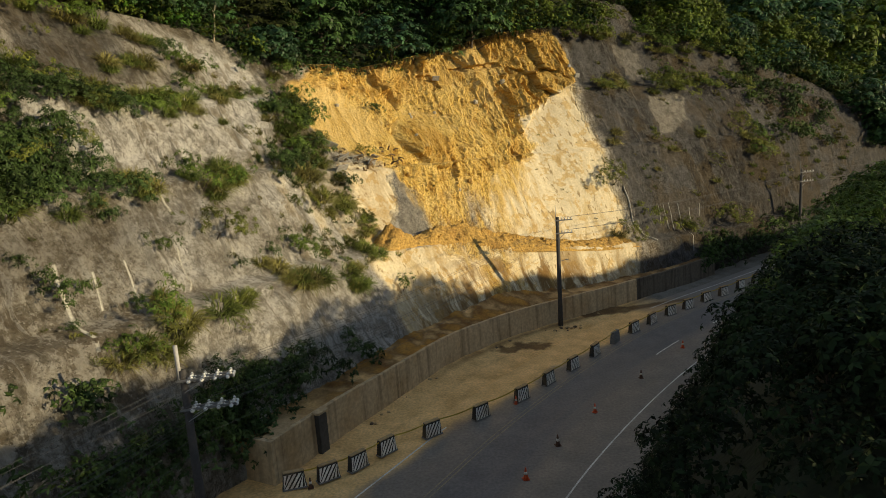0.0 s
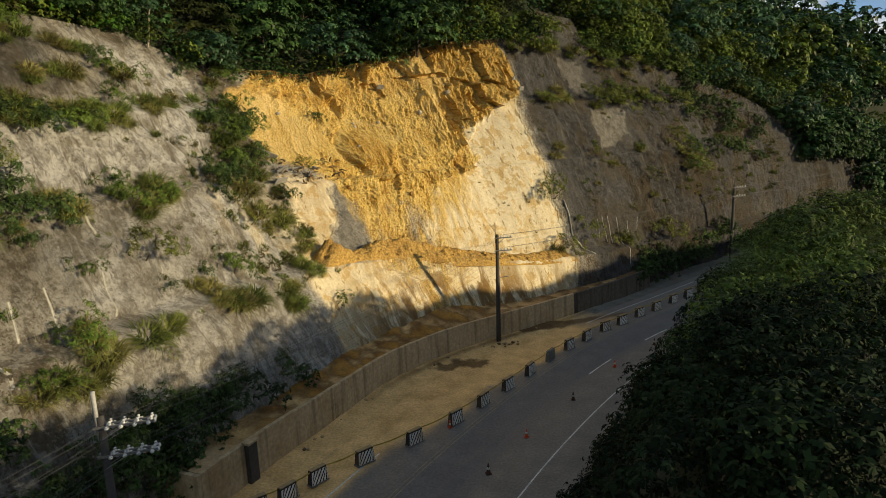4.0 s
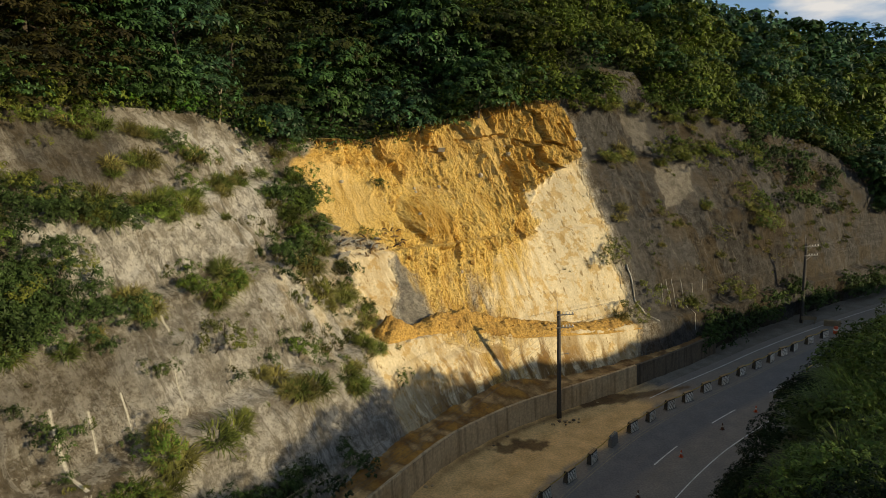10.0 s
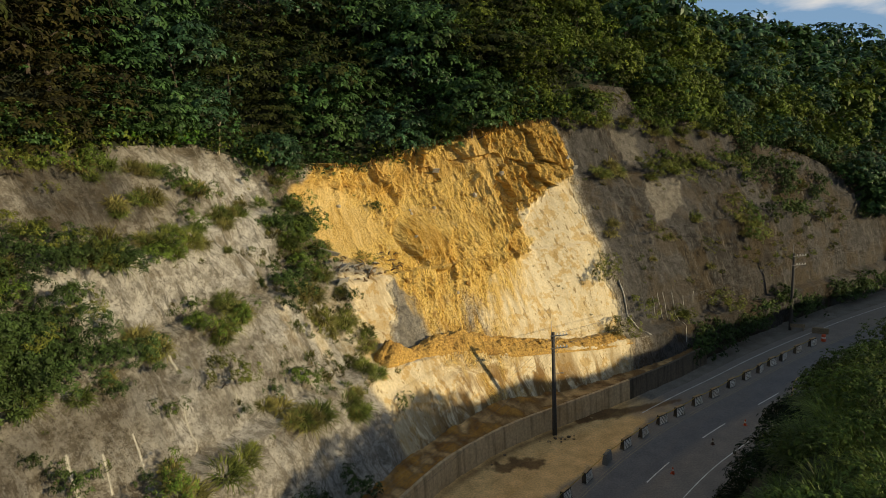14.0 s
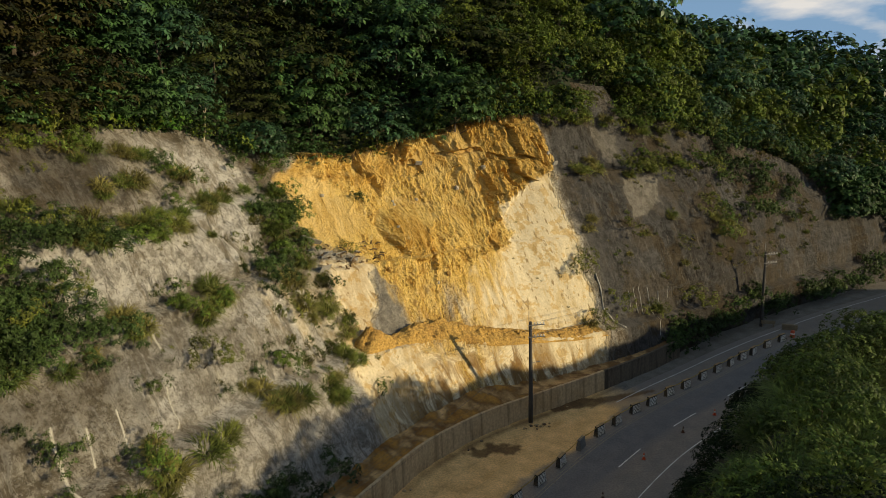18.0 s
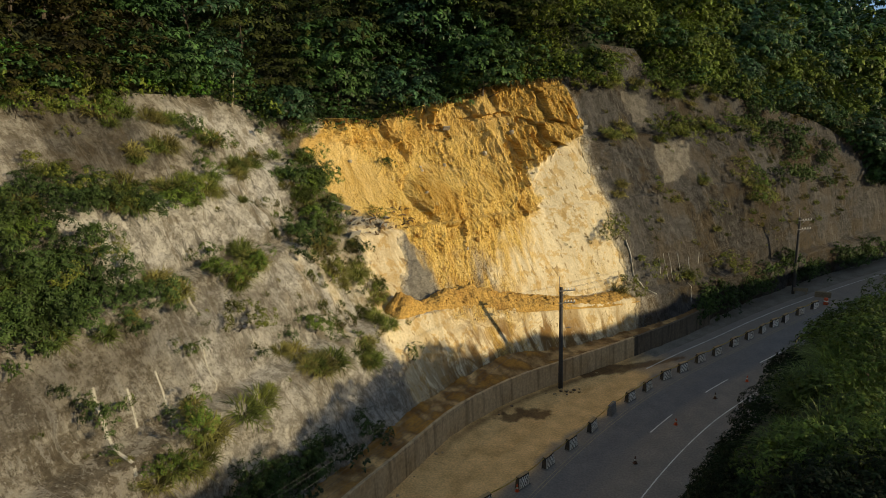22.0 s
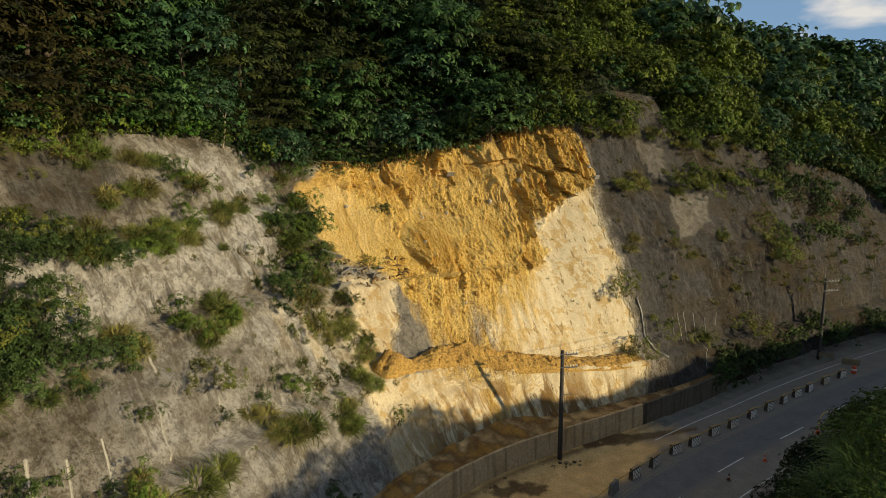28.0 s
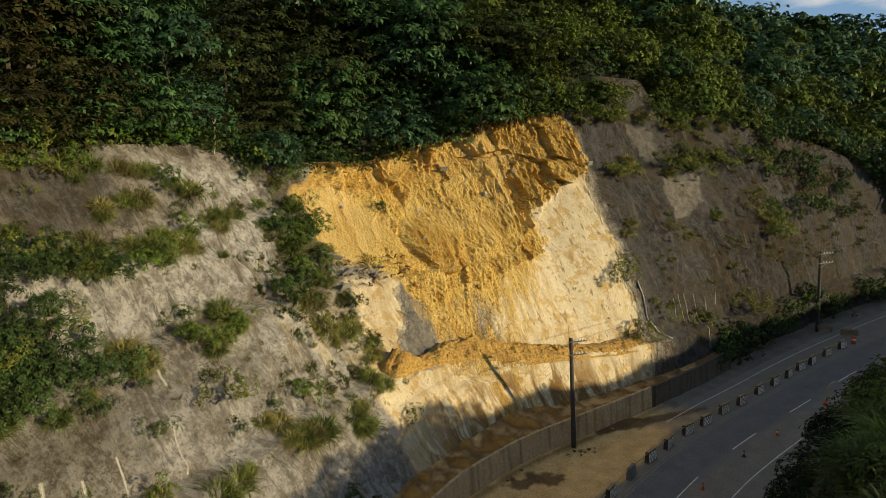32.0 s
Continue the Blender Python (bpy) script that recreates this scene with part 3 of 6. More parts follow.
# broken blocks and cavities under the torn edge: outline, setback, tilt along, tilt up
BLOCKS = [([(13.2, 28.8), (17.3, 29.0), (17.5, 24.2), (16.2, 23.2), (15.0, 24.6), (13.4, 25.2)], -0.7, 0.22, 0.05), ([(10.2, 27.6), (13.2, 28.4), (13.4, 25.4), (11.8, 24.8), (10.0, 25.6)], 0.0, -0.25, -0.1),
          ([(11.8, 24.8), (15.0, 24.6), (16.2, 23.2), (14.0, 22.0), (12.6, 22.6)], -0.8, 0.12, 0.15), ([(8.4, 24.0), (10.0, 25.4), (11.8, 24.8), (12.6, 22.6), (10.6, 21.0), (8.6, 20.6)], -0.25, 0.22, 0.0),
          ([(6.7, 22.4), (7.8, 23.6), (8.4, 22.6), (8.4, 20.8), (7.4, 19.2), (6.9, 19.8)], 0.9, -0.3, 0.0), ([(9.8, 25.6), (11.8, 25.0), (12.2, 24.3), (9.4, 24.7)], 0.9, 0.0, 0.0),
          ([(8.4, 20.6), (12.0, 21.4), (9.2, 19.0), (7.6, 17.6)], -0.3, 0.1, 0.1), ([(13.1, 28.2), (13.5, 28.3), (13.6, 25.4), (13.1, 25.2)], 0.9, 0.0, 0.0),
          ([(15.2, 27.3), (15.7, 27.0), (15.3, 24.6)], 0.8, 0.0, 0.0), ([(16.0, 26.2), (16.5, 26.0), (15.9, 23.4)], 0.8, 0.0, 0.0), ([(10.2, 23.4), (10.7, 23.6), (11.6, 21.6), (11.2, 21.4)], 0.7, 0.0, 0.0),
          ([(4.0, 27.6), (9.0, 28.4), (9.4, 26.2), (5.0, 25.6)], -0.35, 0.1, 0.12), ([(3.4, 25.6), (9.2, 26.2), (9.4, 25.6), (3.6, 25.2)], 0.45, 0.0, 0.0), ([(-0.4, 24.8), (1.2, 25.2), (1.6, 23.4), (0.2, 23.2)], 0.5, 0.0, 0.0)]
SJ, ZJ = S + 0.22 * rough(S * 1.6, Z * 1.6, seed=57), Z + 0.22 * rough(S * 1.6, Z * 1.6, seed=59)
for area, back, tilt_s, tilt_z in BLOCKS:
    cs, cz = np.mean(np.array(area), 0)
    D = D + np.where(inside(area, SJ, ZJ), back + tilt_s * (S - cs) + tilt_z * (Z - cz), 0)
D = D - 1.5 * mound ** 0.6 * (1 - 0.3 * comb)
ring = np.clip(1 - np.abs(np.hypot((S + 3.3) / 2.3, (Z - 18.0) / 2.3) - 1.04) * 9, 0, 1) * np.clip((-3.8 - S) / 0.6, 0, 1) * (Z > 16.8)
D = D + 0.6 * ring
wall_m = 1 - pit
grit = np.random.default_rng(3).normal(0, 1, S.shape)
D = D + pit * grit * 0.04 * (1 - 0.6 * even)
D = D + wall_m * (0.35 * rough(S * 0.16, Z * 0.2, seed=61, octaves=3) + 0.10 * rough(S * 0.9, Z * 0.3, seed=66) + pale_m * (0.45 * rough(S * 0.8, Z * 0.5, seed=71) - 0.8 * np.abs(rough(S * 1.1 + 0.3 * Z, Z * 0.5, seed=73))))
D = D + wall_m * (1 - cream_m) * (0.10 * np.abs(rough(S * 1.0, Z * 0.16, seed=75)) + 0.22 * rough(S * 0.8, Z * 0.7, seed=76) + 0.08 * rough(S * 2.4, Z * 1.6, seed=77, octaves=3))
lip = 0.25 * (np.abs(SW - 17.2) < 0.5) * (Z > 22) * (Z < 25)
D = D - lip
X, Y = FOOT.at(S, np.maximum(D, 0.42))
CUT = zone_material()
storey = (Z > first_bench(S)).astype(int) + (Z > 15.6 + 0.6 * rough(S * 0.3, 0 * S, seed=111)) + (Z > 22.4)
panel = hash01(np.floor((S + 0.12 * Z + 0.25 * (SW - S)) / 4.6 + storey * 0.37).astype(np.int64), storey, 0 * storey, 113)
cliff_me = grid_mesh("cliff", np.stack([X, Y, Z], -1), CUT)
cliff_me.polygons.foreach_set("use_smooth", (pit[:-1, :-1] < 0.5).ravel())
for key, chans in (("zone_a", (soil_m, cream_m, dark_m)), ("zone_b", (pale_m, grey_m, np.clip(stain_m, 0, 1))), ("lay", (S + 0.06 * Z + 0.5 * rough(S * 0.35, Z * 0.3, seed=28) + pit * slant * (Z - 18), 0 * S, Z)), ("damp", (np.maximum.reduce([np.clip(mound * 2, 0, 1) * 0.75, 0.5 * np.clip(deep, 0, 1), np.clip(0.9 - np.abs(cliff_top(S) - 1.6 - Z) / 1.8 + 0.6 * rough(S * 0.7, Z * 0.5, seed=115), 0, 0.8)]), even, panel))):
    att = cliff_me.color_attributes.new(key, "FLOAT_COLOR", "POINT")
    att.data.foreach_set("color", np.stack([*chans, np.ones_like(S)], -1).astype(np.float32).ravel())
cliff = tagged(new("cliff", cliff_me), "weathered shotcrete cut slope torn open by an ochre landslide scar", "cliff", kind="structure")


FACE_D = np.maximum(D, 0.42)


def on_cliff(s, z, out=0.0):
    i = min(max(int(np.searchsorted(sv, s)), 1), len(sv) - 1)
    f = min(max((s - sv[i - 1]) / (sv[i] - sv[i - 1]), 0), 1)
    v = min(max(z / float(cliff_top(s)) / vv[1], 0), len(vv) - 1.001)
    j = int(v)
    g = v - j
    d = sum(FACE_D[j + b, i - 1 + a] * (f if a else 1 - f) * (g if b else 1 - g) for a in (0, 1) for b in (0, 1))
    x, y = FOOT.at(s, d - out)
    return Vector((float(x), float(y), float(z)))


# ---- hillside above the cut ----
def hill_z(s, dd):
    rise = np.interp(s, [-60, 15, 40, 60, 80, 95, 110], [80, 80, 76, 61, 48, 41, 40])
    return cliff_top(s) + rise * (1 - np.exp(-dd * 0.95 / rise))


S, DD = np.meshgrid(np.arange(-60, 151, 0.5), np.r_[0.28, 0.3, 0.8, np.arange(2, 20, 2), np.arange(20, 141, 10)])
X, Y = FOOT.at(S, cliff_point(S, cliff_top(S)) + DD)
hill = tagged(new("hillside", grid_mesh("hillside", np.stack([X, Y, hill_z(S, DD) - 0.5 - 6.0 * (DD < 0.29) + 0.4 * rough(S * 0.2, DD * 0.2)], -1), SOIL)), "steep wooded hillside above the cut, soil near-black for shaded gaps", "hillside", kind="structure")

# ---- ground, road, shoulder ----
ground = tagged(new("ground", mesh_of("ground", [(-1500, -1500, -0.3), (1500, -1500, -0.3), (1500, 1500, -0.3), (-1500, 1500, -0.3)], [(0, 1, 2, 3)], SOIL)), "dark soil ground reaching to the horizon", "ground", kind="structure")


def attr_material(name, layers, rough_=0.85, bump=0.25, scale=3.0):
    """Base colour pair plus layers mixed in by the mesh's 'cover' channels."""
    m = bpy.data.materials.new(name)
    m.use_nodes = True
    n, l = m.node_tree.nodes, m.node_tree.links
    p = n["Principled BSDF"]
    p.inputs["Roughness"].default_value = rough_
    p.inputs["Specular IOR Level"].default_value = 0.3
    geo = n.new("ShaderNodeNewGeometry")
    vc = n.new("ShaderNodeVertexColor")
    vc.layer_name = "cover"
    sep = n.new("ShaderNodeSeparateColor")
    l.new(vc.outputs["Color"], sep.inputs["Color"])
    mid = n.new("ShaderNodeTexNoise")
    mid.inputs["Scale"].default_value = 0.6
    mid.inputs["Detail"].default_value = 6
    fine = n.new("ShaderNodeTexNoise")
    fine.inputs["Scale"].default_value = scale * 2
    fine.inputs["Detail"].default_value = 7
    for t in (mid, fine):
        l.new(geo.outputs["Position"], t.inputs["Vector"])
    out = None
    for i, (c1, c2) in enumerate(layers):
        r = n.new("ShaderNodeMapRange")
        r.inputs["From Min"].default_value, r.inputs["From Max"].default_value = 0.36, 0.66
        l.new(mid.outputs["Fac"], r.inputs["Value"])
        x = n.new("ShaderNodeMixRGB")
        x.inputs["Color1"].default_value, x.inputs["Color2"].default_value = (*c1, 1), (*c2, 1)
        l.new(r.outputs["Result"], x.inputs["Fac"])
        if out is None:
            out = x.outputs["Color"]
        else:
            y = n.new("ShaderNodeMixRGB")
            l.new(sep.outputs[i - 1], y.inputs["Fac"])
            l.new(out, y.inputs["Color1"])
            l.new(x.outputs["Color"], y.inputs["Color2"])
            out = y.outputs["Color"]
    f = n.new("ShaderNodeMapRange")
    f.inputs["From Min"].default_value, f.inputs["From Max"].default_value = 0.3, 0.7
    f.inputs["To Min"].default_value, f.inputs["To Max"].default_value = 0.78, 1.2
    l.new(fine.outputs["Fac"], f.inputs["Value"])
    hv = n.new("ShaderNodeHueSaturation")
    l.new(out, hv.inputs["Color"])
    l.new(f.outputs["Result"], hv.inputs["Value"])
    l.new(hv.outputs["Color"], p.inputs["Base Color"])
    b = n.new("ShaderNodeBump")
    b.inputs["Strength"].default_value = bump
    b.inputs["Distance"].default_value = 0.05
    l.new(fine.outputs["Fac"], b.inputs["Height"])
    l.new(b.outputs["Normal"], p.inputs["Normal"])
    return m


def covered_grid(name, pts, mat, chans):
    me = grid_mesh(name, pts, mat)
    att = me.color_attributes.new("cover", "FLOAT_COLOR", "POINT")
    att.data.foreach_set("color", np.stack([*chans, np.ones_like(chans[0])], -1).astype(np.float32).ravel())
    return me


MUD_TINTS = ((0.80, 0.52, 0.225), (0.60, 0.365, 0.145))
WET_TINTS = ((0.17, 0.095, 0.036), (0.11, 0.058, 0.022))
ROAD_MAT = attr_material("road_surface", [((0.118, 0.120, 0.128), (0.150, 0.150, 0.154)), MUD_TINTS, ((0.26, 0.225, 0.185), (0.19, 0.165, 0.14)), WET_TINTS], 0.55)
SHOULDER_MAT = attr_material("shoulder_surface", [MUD_TINTS, WET_TINTS, ((0.19, 0.175, 0.15), (0.13, 0.12, 0.10)), ((0.44, 0.225, 0.045), (0.24, 0.11, 0.022))], 0.92, 0.5)
S, DD = np.meshgrid(np.arange(-85, 121, 0.4), np.arange(-9.8, 4.61, 0.24))
X, Y = ROAD.at(S, DD)
patchy = rough(X * 0.35, Y * 0.35, seed=5)
along = rough(S * 0.12, DD * 1.3, seed=8)
mud_c = np.clip((DD - 0.9 - 1.6 * np.clip((-14 - S) / 10, 0, 1) + 1.2 * np.clip((S - 22) / 10, 0, 5) * -1 + 1.3 * patchy) * 1.1, 0, 1) * np.clip((15 - S + 4 * patchy) / 7, 0, 1)
dust_c = np.clip(np.clip((-3.0 - DD) / 1.2 + 0.5 * along, 0, 1) * 0.75 + np.clip(DD + 0.6, 0, 1) * 0.6 + 0.35 * np.clip(along, 0, 1), 0, 1) * (1 - mud_c)
wet_c = np.clip((1.0 - np.abs(DD - 5.4 + 0.40 * (S - 7)) / (0.25 + 0.14 * np.clip(14.5 - S, 0, 6)) + 0.5 * patchy) * 4, 0, 1) * (S > 2.5) * (S < 14.5)
road_pts = np.stack([X, Y, 0.015 * np.clip(4 - np.abs(DD), 0, 4) + 0.0 * X], -1)
road = tagged(new("road", covered_grid("road", road_pts, ROAD_MAT, (mud_c, dust_c, wet_c * 0.9))), "grey asphalt road, one lane smeared with dried mud", "road", kind="structure")

S, DD = np.meshgrid(np.arange(-60, 111, 0.2), np.r_[np.arange(-6.6, 0.6, 0.15), 1.2, 2.0, 3.2])
X, Y = FOOT.at(S, DD)
patchy = rough(X * 0.4, Y * 0.4, seed=15)
splash = rough(X * 0.9, Y * 0.9, seed=18)
puddle = np.clip((0.95 - np.hypot((X + 4.6) / 2.9, (Y + 4.9) / 1.3) + 0.9 * splash) * 4, 0, 1) * (np.hypot(X + 4.6, Y + 4.9) < 4)
tracks = np.clip(0.25 - np.abs(np.abs(DD + 3.4 + 0.5 * rough(S * 0.05, 0 * S, seed=19)) - 0.8), 0, 1) * 1.2 * np.clip(0.3 + rough(S * 0.3, DD, seed=20), 0, 1)
RS, RD = S - 0.9, DD + 7.2 - 0.085 * S
streak = np.clip((1.0 - np.abs(RD - 5.4 + 0.40 * (RS - 7)) / (0.25 + 0.14 * np.clip(14.5 - RS, 0, 6)) + 0.5 * splash) * 4, 0, 1) * (RS > 2.5) * (RS < 14.5)
seep = np.clip(1 - np.abs(DD + 0.5) / 0.6 + 0.5 * patchy, 0, 1) * np.clip((S + 20) / 10, 0, 1)
gravel = np.clip((S - 9 + 3 * patchy) / 5, 0, 1)
heap = np.clip(1 + (DD + 0.2) / 1.4, 0, 1) * (0.12 + 0.16 * np.clip(patchy + 0.2, 0, 1)) * np.clip((22 - S) / 6, 0, 1)
shoulder = tagged(new("road_shoulder", covered_grid("road_shoulder", np.stack([X, Y, -0.05 + heap + 0.03 * patchy], -1), SHOULDER_MAT,
                  (np.clip(puddle * 0.9 + streak * 0.9 + seep * 0.75 + tracks, 0, 1), gravel, 0 * X))), "wide shoulder covered with dried ochre mud", "shoulder", kind="structure")


def ribbon(name, line, s0, s1, d, width, z, mat):
    ss = np.linspace(s0, s1, max(2, int(abs(s1 - s0) / 0.6) + 1))
    a, b = line.at(ss, d - width / 2), line.at(ss, d + width / 2)
    lift = 0.015 * np.clip(4 - abs(d), 0, 4)
    return grid_mesh(name, np.stack([np.stack([*a, np.full_like(ss, z + lift)], -1), np.stack([*b, np.full_like(ss, z + lift)], -1)]), mat)


def road_line(label, mesh):
    return tagged(new("road_marking", mesh), label, "road marking", kind="structure")


road_line("solid white edge line on the asphalt", ribbon("edge_line", ROAD, -80, 115, -6.7, 0.10, 0.006, WHITE_PAINT))
road_line("solid white lane line beside the muddy shoulder", ribbon("lane_line", ROAD, -80, -21.5, 3.35, 0.11, 0.006, WHITE_PAINT))
road_line("solid white lane line leading round the bend", ribbon("lane_line", ROAD, 9, 115, 3.5, 0.11, 0.006, WHITE_PAINT))
for off in (-0.17, 0.17):
    road_line("double yellow centre line", ribbon("centre_line", ROAD, -80, 115, off * 0.8 - 0.15, 0.085, 0.006, YELLOW_PAINT))
for k in range(11):
    s0 = -2.4 + k * 10.6
    road_line("short white lane dash", ribbon("lane_dash", ROAD, s0, s0 + 4.3, -3.45, 0.12, 0.006, WHITE_PAINT))

# ---- bank on the valley side ----
BANK_D = np.r_[8.6, 9.8, 11, 12, 13, 14.5, 16, 18, 20.5, 24, 30, 40, 90]
BANK_H = np.r_[-0.2, 0.3, 1.8, 3.8, 5.8, 8.6, 10.8, 12.4, 13.0, 11, 7.5, 5, 3]


def bank_z(s, d):
    out = np.interp(s, [-80, -24, -12, 2, 16, 40, 120], [0.9, 0.9, 0, 0, 1.4, 1.8, 2.2])
    # the last term is an unseen ridge added to shade the road's far end
    return np.interp(d - out, BANK_D, BANK_H) * np.interp(s, [-80, -54, -40, 4, 22, 45, 120], [0.4, 0.5, 1, 1, 0.74, 0.55, 0.5]) + np.interp(d, [28, 42, 55, 90], [0, 15.5, 19.5, 13]) * np.interp(s, [14, 26], [0, 1]) * (1 + 0.16 * rough(np.asarray(s) * 0.3, np.asarray(d) * 0.1, seed=119))


S, DD = np.meshgrid(np.arange(-84, 121, 1.0), np.r_[np.arange(8.4, 20, 0.8), np.arange(20, 92, 5)])
X, Y = ROAD.at(S, -DD)
bank = tagged(new("valley_bank", grid_mesh("valley_bank", np.stack([X, Y, bank_z(S, DD) + 0.25 * rough(X * 0.4, Y * 0.4)], -1), SOIL)), "steep overgrown bank on the valley side of the road, unseen shading ridge behind", "bank", kind="structure")

# unseen ring of hill, added to keep low sky light off the cliff
A, R = np.meshgrid(np.radians(np.arange(185, 358, 3.0)), np.r_[150, 180, 220, 270, 330, 400])
lift = np.interp(R, [150, 180, 220, 270, 330, 400], [0.0, 0.25, 0.6, 0.9, 1.0, 0.7]) * np.interp(np.degrees(A), [185, 215, 290, 320, 357], [20, 70, 75, 44, 26])
tagged(new("valley_hillside", grid_mesh("valley_hillside", np.stack([R * np.cos(A), R * np.sin(A) - 30, lift * (1 + 0.12 * rough(np.cos(A) * 6, R * 0.01, seed=97)) - 0.35], -1), SOIL)), "unseen dark hill ring, added to block low sky light from the cliff", "hillside", kind="structure")

# ---- plants ----
def unit(v):
    return v / np.linalg.norm(v, axis=-1, keepdims=True)


def crown_quads(seed, radius, height, n, clump, flat, rosettes, leaves, leaf, droop=0.35, slim=0.45, tiers=0, low=-0.25, lobes=0):
    """Leaves in rosettes on the upper side of separate clumps, which sit apart over a dome; with tiers the clumps lie in level plates."""
    rng = np.random.default_rng(seed)
    cents, outs = [], []
    for _ in range(6000):
        d = unit(rng.normal(0, 1, 3))
        if d[2] < low or len(cents) >= n:
            continue
        if tiers:
            d[2] = (math.floor((d[2] + 0.25) * tiers) + rng.uniform(-0.12, 0.12)) / tiers
        c = d * rng.uniform(0.55 if tiers else 0.74, 1.0) * (radius, radius, height * 0.5)
        if all(np.linalg.norm((c - o) * (1, 1, 1.3)) > clump * 1.12 for o in cents):
            cents.append(c)
            outs.append(d)
    cents, outs = np.array(cents), np.array(outs)
    if lobes:
        shift = rng.normal(0, 0.55 * radius, (lobes, 3)) * (1, 1, 0.35)
        cents = cents * rng.uniform(0.45, 0.8, (lobes, 1))[np.arange(len(cents)) % lobes] + shift[np.arange(len(cents)) % lobes]
    size = clump * rng.uniform(0.7, 1.3, len(cents))
    k = np.repeat(np.arange(len(cents)), rosettes)
    d = rng.normal(0, 1, (len(k), 3)) + 0.5 * outs[k]
    d[:, 2] = np.abs(d[:, 2]) - 0.12
    d = unit(d)
    pos = cents[k] + d * (size[k] * rng.uniform(0.75, 1.1, len(k)))[:, None] * (1, 1, flat)
    axis = unit(d * 0.8 + outs[k] * 0.3 + (0, 0, 0.6) + rng.normal(0, 0.18, d.shape))
    a = unit(np.cross(axis, rng.normal(0, 1, d.shape)))
    b = np.cross(axis, a)
    turn = np.arange(leaves) * 2 * np.pi / leaves + rng.normal(0, 0.3, (len(k), leaves))
    way = np.cos(turn)[..., None] * a[:, None] + np.sin(turn)[..., None] * b[:, None] - axis[:, None] * rng.uniform(0.1, 2 * droop, (len(k), leaves, 1))
    way = unit(way)
    ln = leaf * rng.uniform(0.65, 1.35, (len(k), leaves, 1))
    side = unit(np.cross(way, axis[:, None] + 0 * way)) * ln * slim * 0.5
    p = pos[:, None]
    mid = p + way * ln * 0.55 + axis[:, None] * ln * 0.08
    q = np.stack([p + way * ln * 0.06, mid + side, p + way * ln, mid - side], 2)
    q[..., 2] += height * 0.5
    q = q[rng.permutation(len(q))]
    return q.reshape(-1, 4, 3)


def blades_mesh(name, radius, count, length, seed, mat, width=0.07):
    """A tussock of long arching blades, three segments each."""
    rng = np.random.default_rng(seed)
    ang = rng.uniform(0, 2 * np.pi, count)
    base = np.stack([np.cos(ang), np.sin(ang), np.zeros(count)], 1) * (radius * np.sqrt(rng.uniform(0, 1, count)) * 0.75)[:, None]
    lean = ang + rng.normal(0, 0.7, count)
    out = np.stack([np.cos(lean), np.sin(lean), np.zeros(count)], 1)
    side = np.stack([-np.sin(lean), np.cos(lean), np.zeros(count)], 1)
    ln = length * rng.uniform(0.5, 1.2, count)
    reach = rng.uniform(0.35, 1.15, count)
    rows = []
    for t, wd in ((0, 1), (0.4, 1), (0.75, 0.7), (1.0, 0.15)):
        pos = base + out * (ln * reach * t ** 1.5)[:, None]
        pos[:, 2] += ln * (t * 0.95 - 0.55 * reach * t * t * 1.4)
        rows.append((pos - side * width * wd * 0.5, pos + side * width * wd * 0.5))
    q = np.concatenate([np.stack([rows[i][0], rows[i][1], rows[i + 1][1], rows[i + 1][0]], 1) for i in range(3)])
    return quads(name, q, mat)


def trunk_mesh(name, height, r, seed, limbs=5):
    rng = np.random.default_rng(seed)
    bm = bmesh.new()

    def limb(a, b, ra, rb):
        ax = Vector(b) - Vector(a)
        m = Matrix.Translation((Vector(a) + Vector(b)) / 2) @ ax.to_track_quat("Z", "Y").to_matrix().to_4x4()
        bmesh.ops.create_cone(bm, segments=7, radius1=ra, radius2=rb, depth=ax.length, matrix=m)

    mid = (rng.normal(0, 0.15), rng.normal(0, 0.15), height * 0.5)
    limb((0, 0, -0.8), mid, r, r * 0.75)
    limb(mid, (mid[0] * 2, mid[1] * 2, height), r * 0.75, r * 0.3)
    for i in range(limbs):
        a, t = rng.uniform(0, 6.28), rng.uniform(0.35, 0.9)
        limb((mid[0] * min(2 * t, 1), mid[1] * min(2 * t, 1), height * t), (mid[0] + math.cos(a) * height * 0.4, mid[1] + math.sin(a) * height * 0.4, height * t + height * 0.25), r * 0.45, r * 0.1)
    me = bpy.data.meshes.new(name)
    bm.to_mesh(me)
    bm.free()
    me.materials.append(BARK)
    return me


GRASS = [
    material("grass_green", (0.11, 0.145, 0.036), 0.6, 0.2, 0.5, 0, second=(0.15, 0.16, 0.04), island=0.6, translucent=0.3),
    material("grass_straw", (0.20, 0.18, 0.062), 0.7, 0.2, 0.5, 0, second=(0.13, 0.15, 0.04), island=0.6, translucent=0.3),
]


class Kind:
    """One built plant, moved to its first place and copied to the others; thick() is its foliage alone, for joined growth."""

    def __init__(self, ob, foliage=None):
        self.ob, self.used, self.foliage = ob, False, foliage

    def put(self, m):
        ob = copy_thing(self.ob, Matrix.Identity(4)) if self.used else self.ob
        self.used = True
        ob.matrix_world = m
        return ob

    def remove(self):
        for ob in [*self.ob.children, self.ob]:
            bpy.data.objects.remove(ob)

    def thick(self, m, keep=1.0, grow=1.0):
        q = self.foliage[: int(len(self.foliage) * keep)]
        c = q.mean(1, keepdims=True)
        q = c + (q - c) * grow
        a = np.array(m)
        return q @ a[:3, :3].T + a[:3, 3]


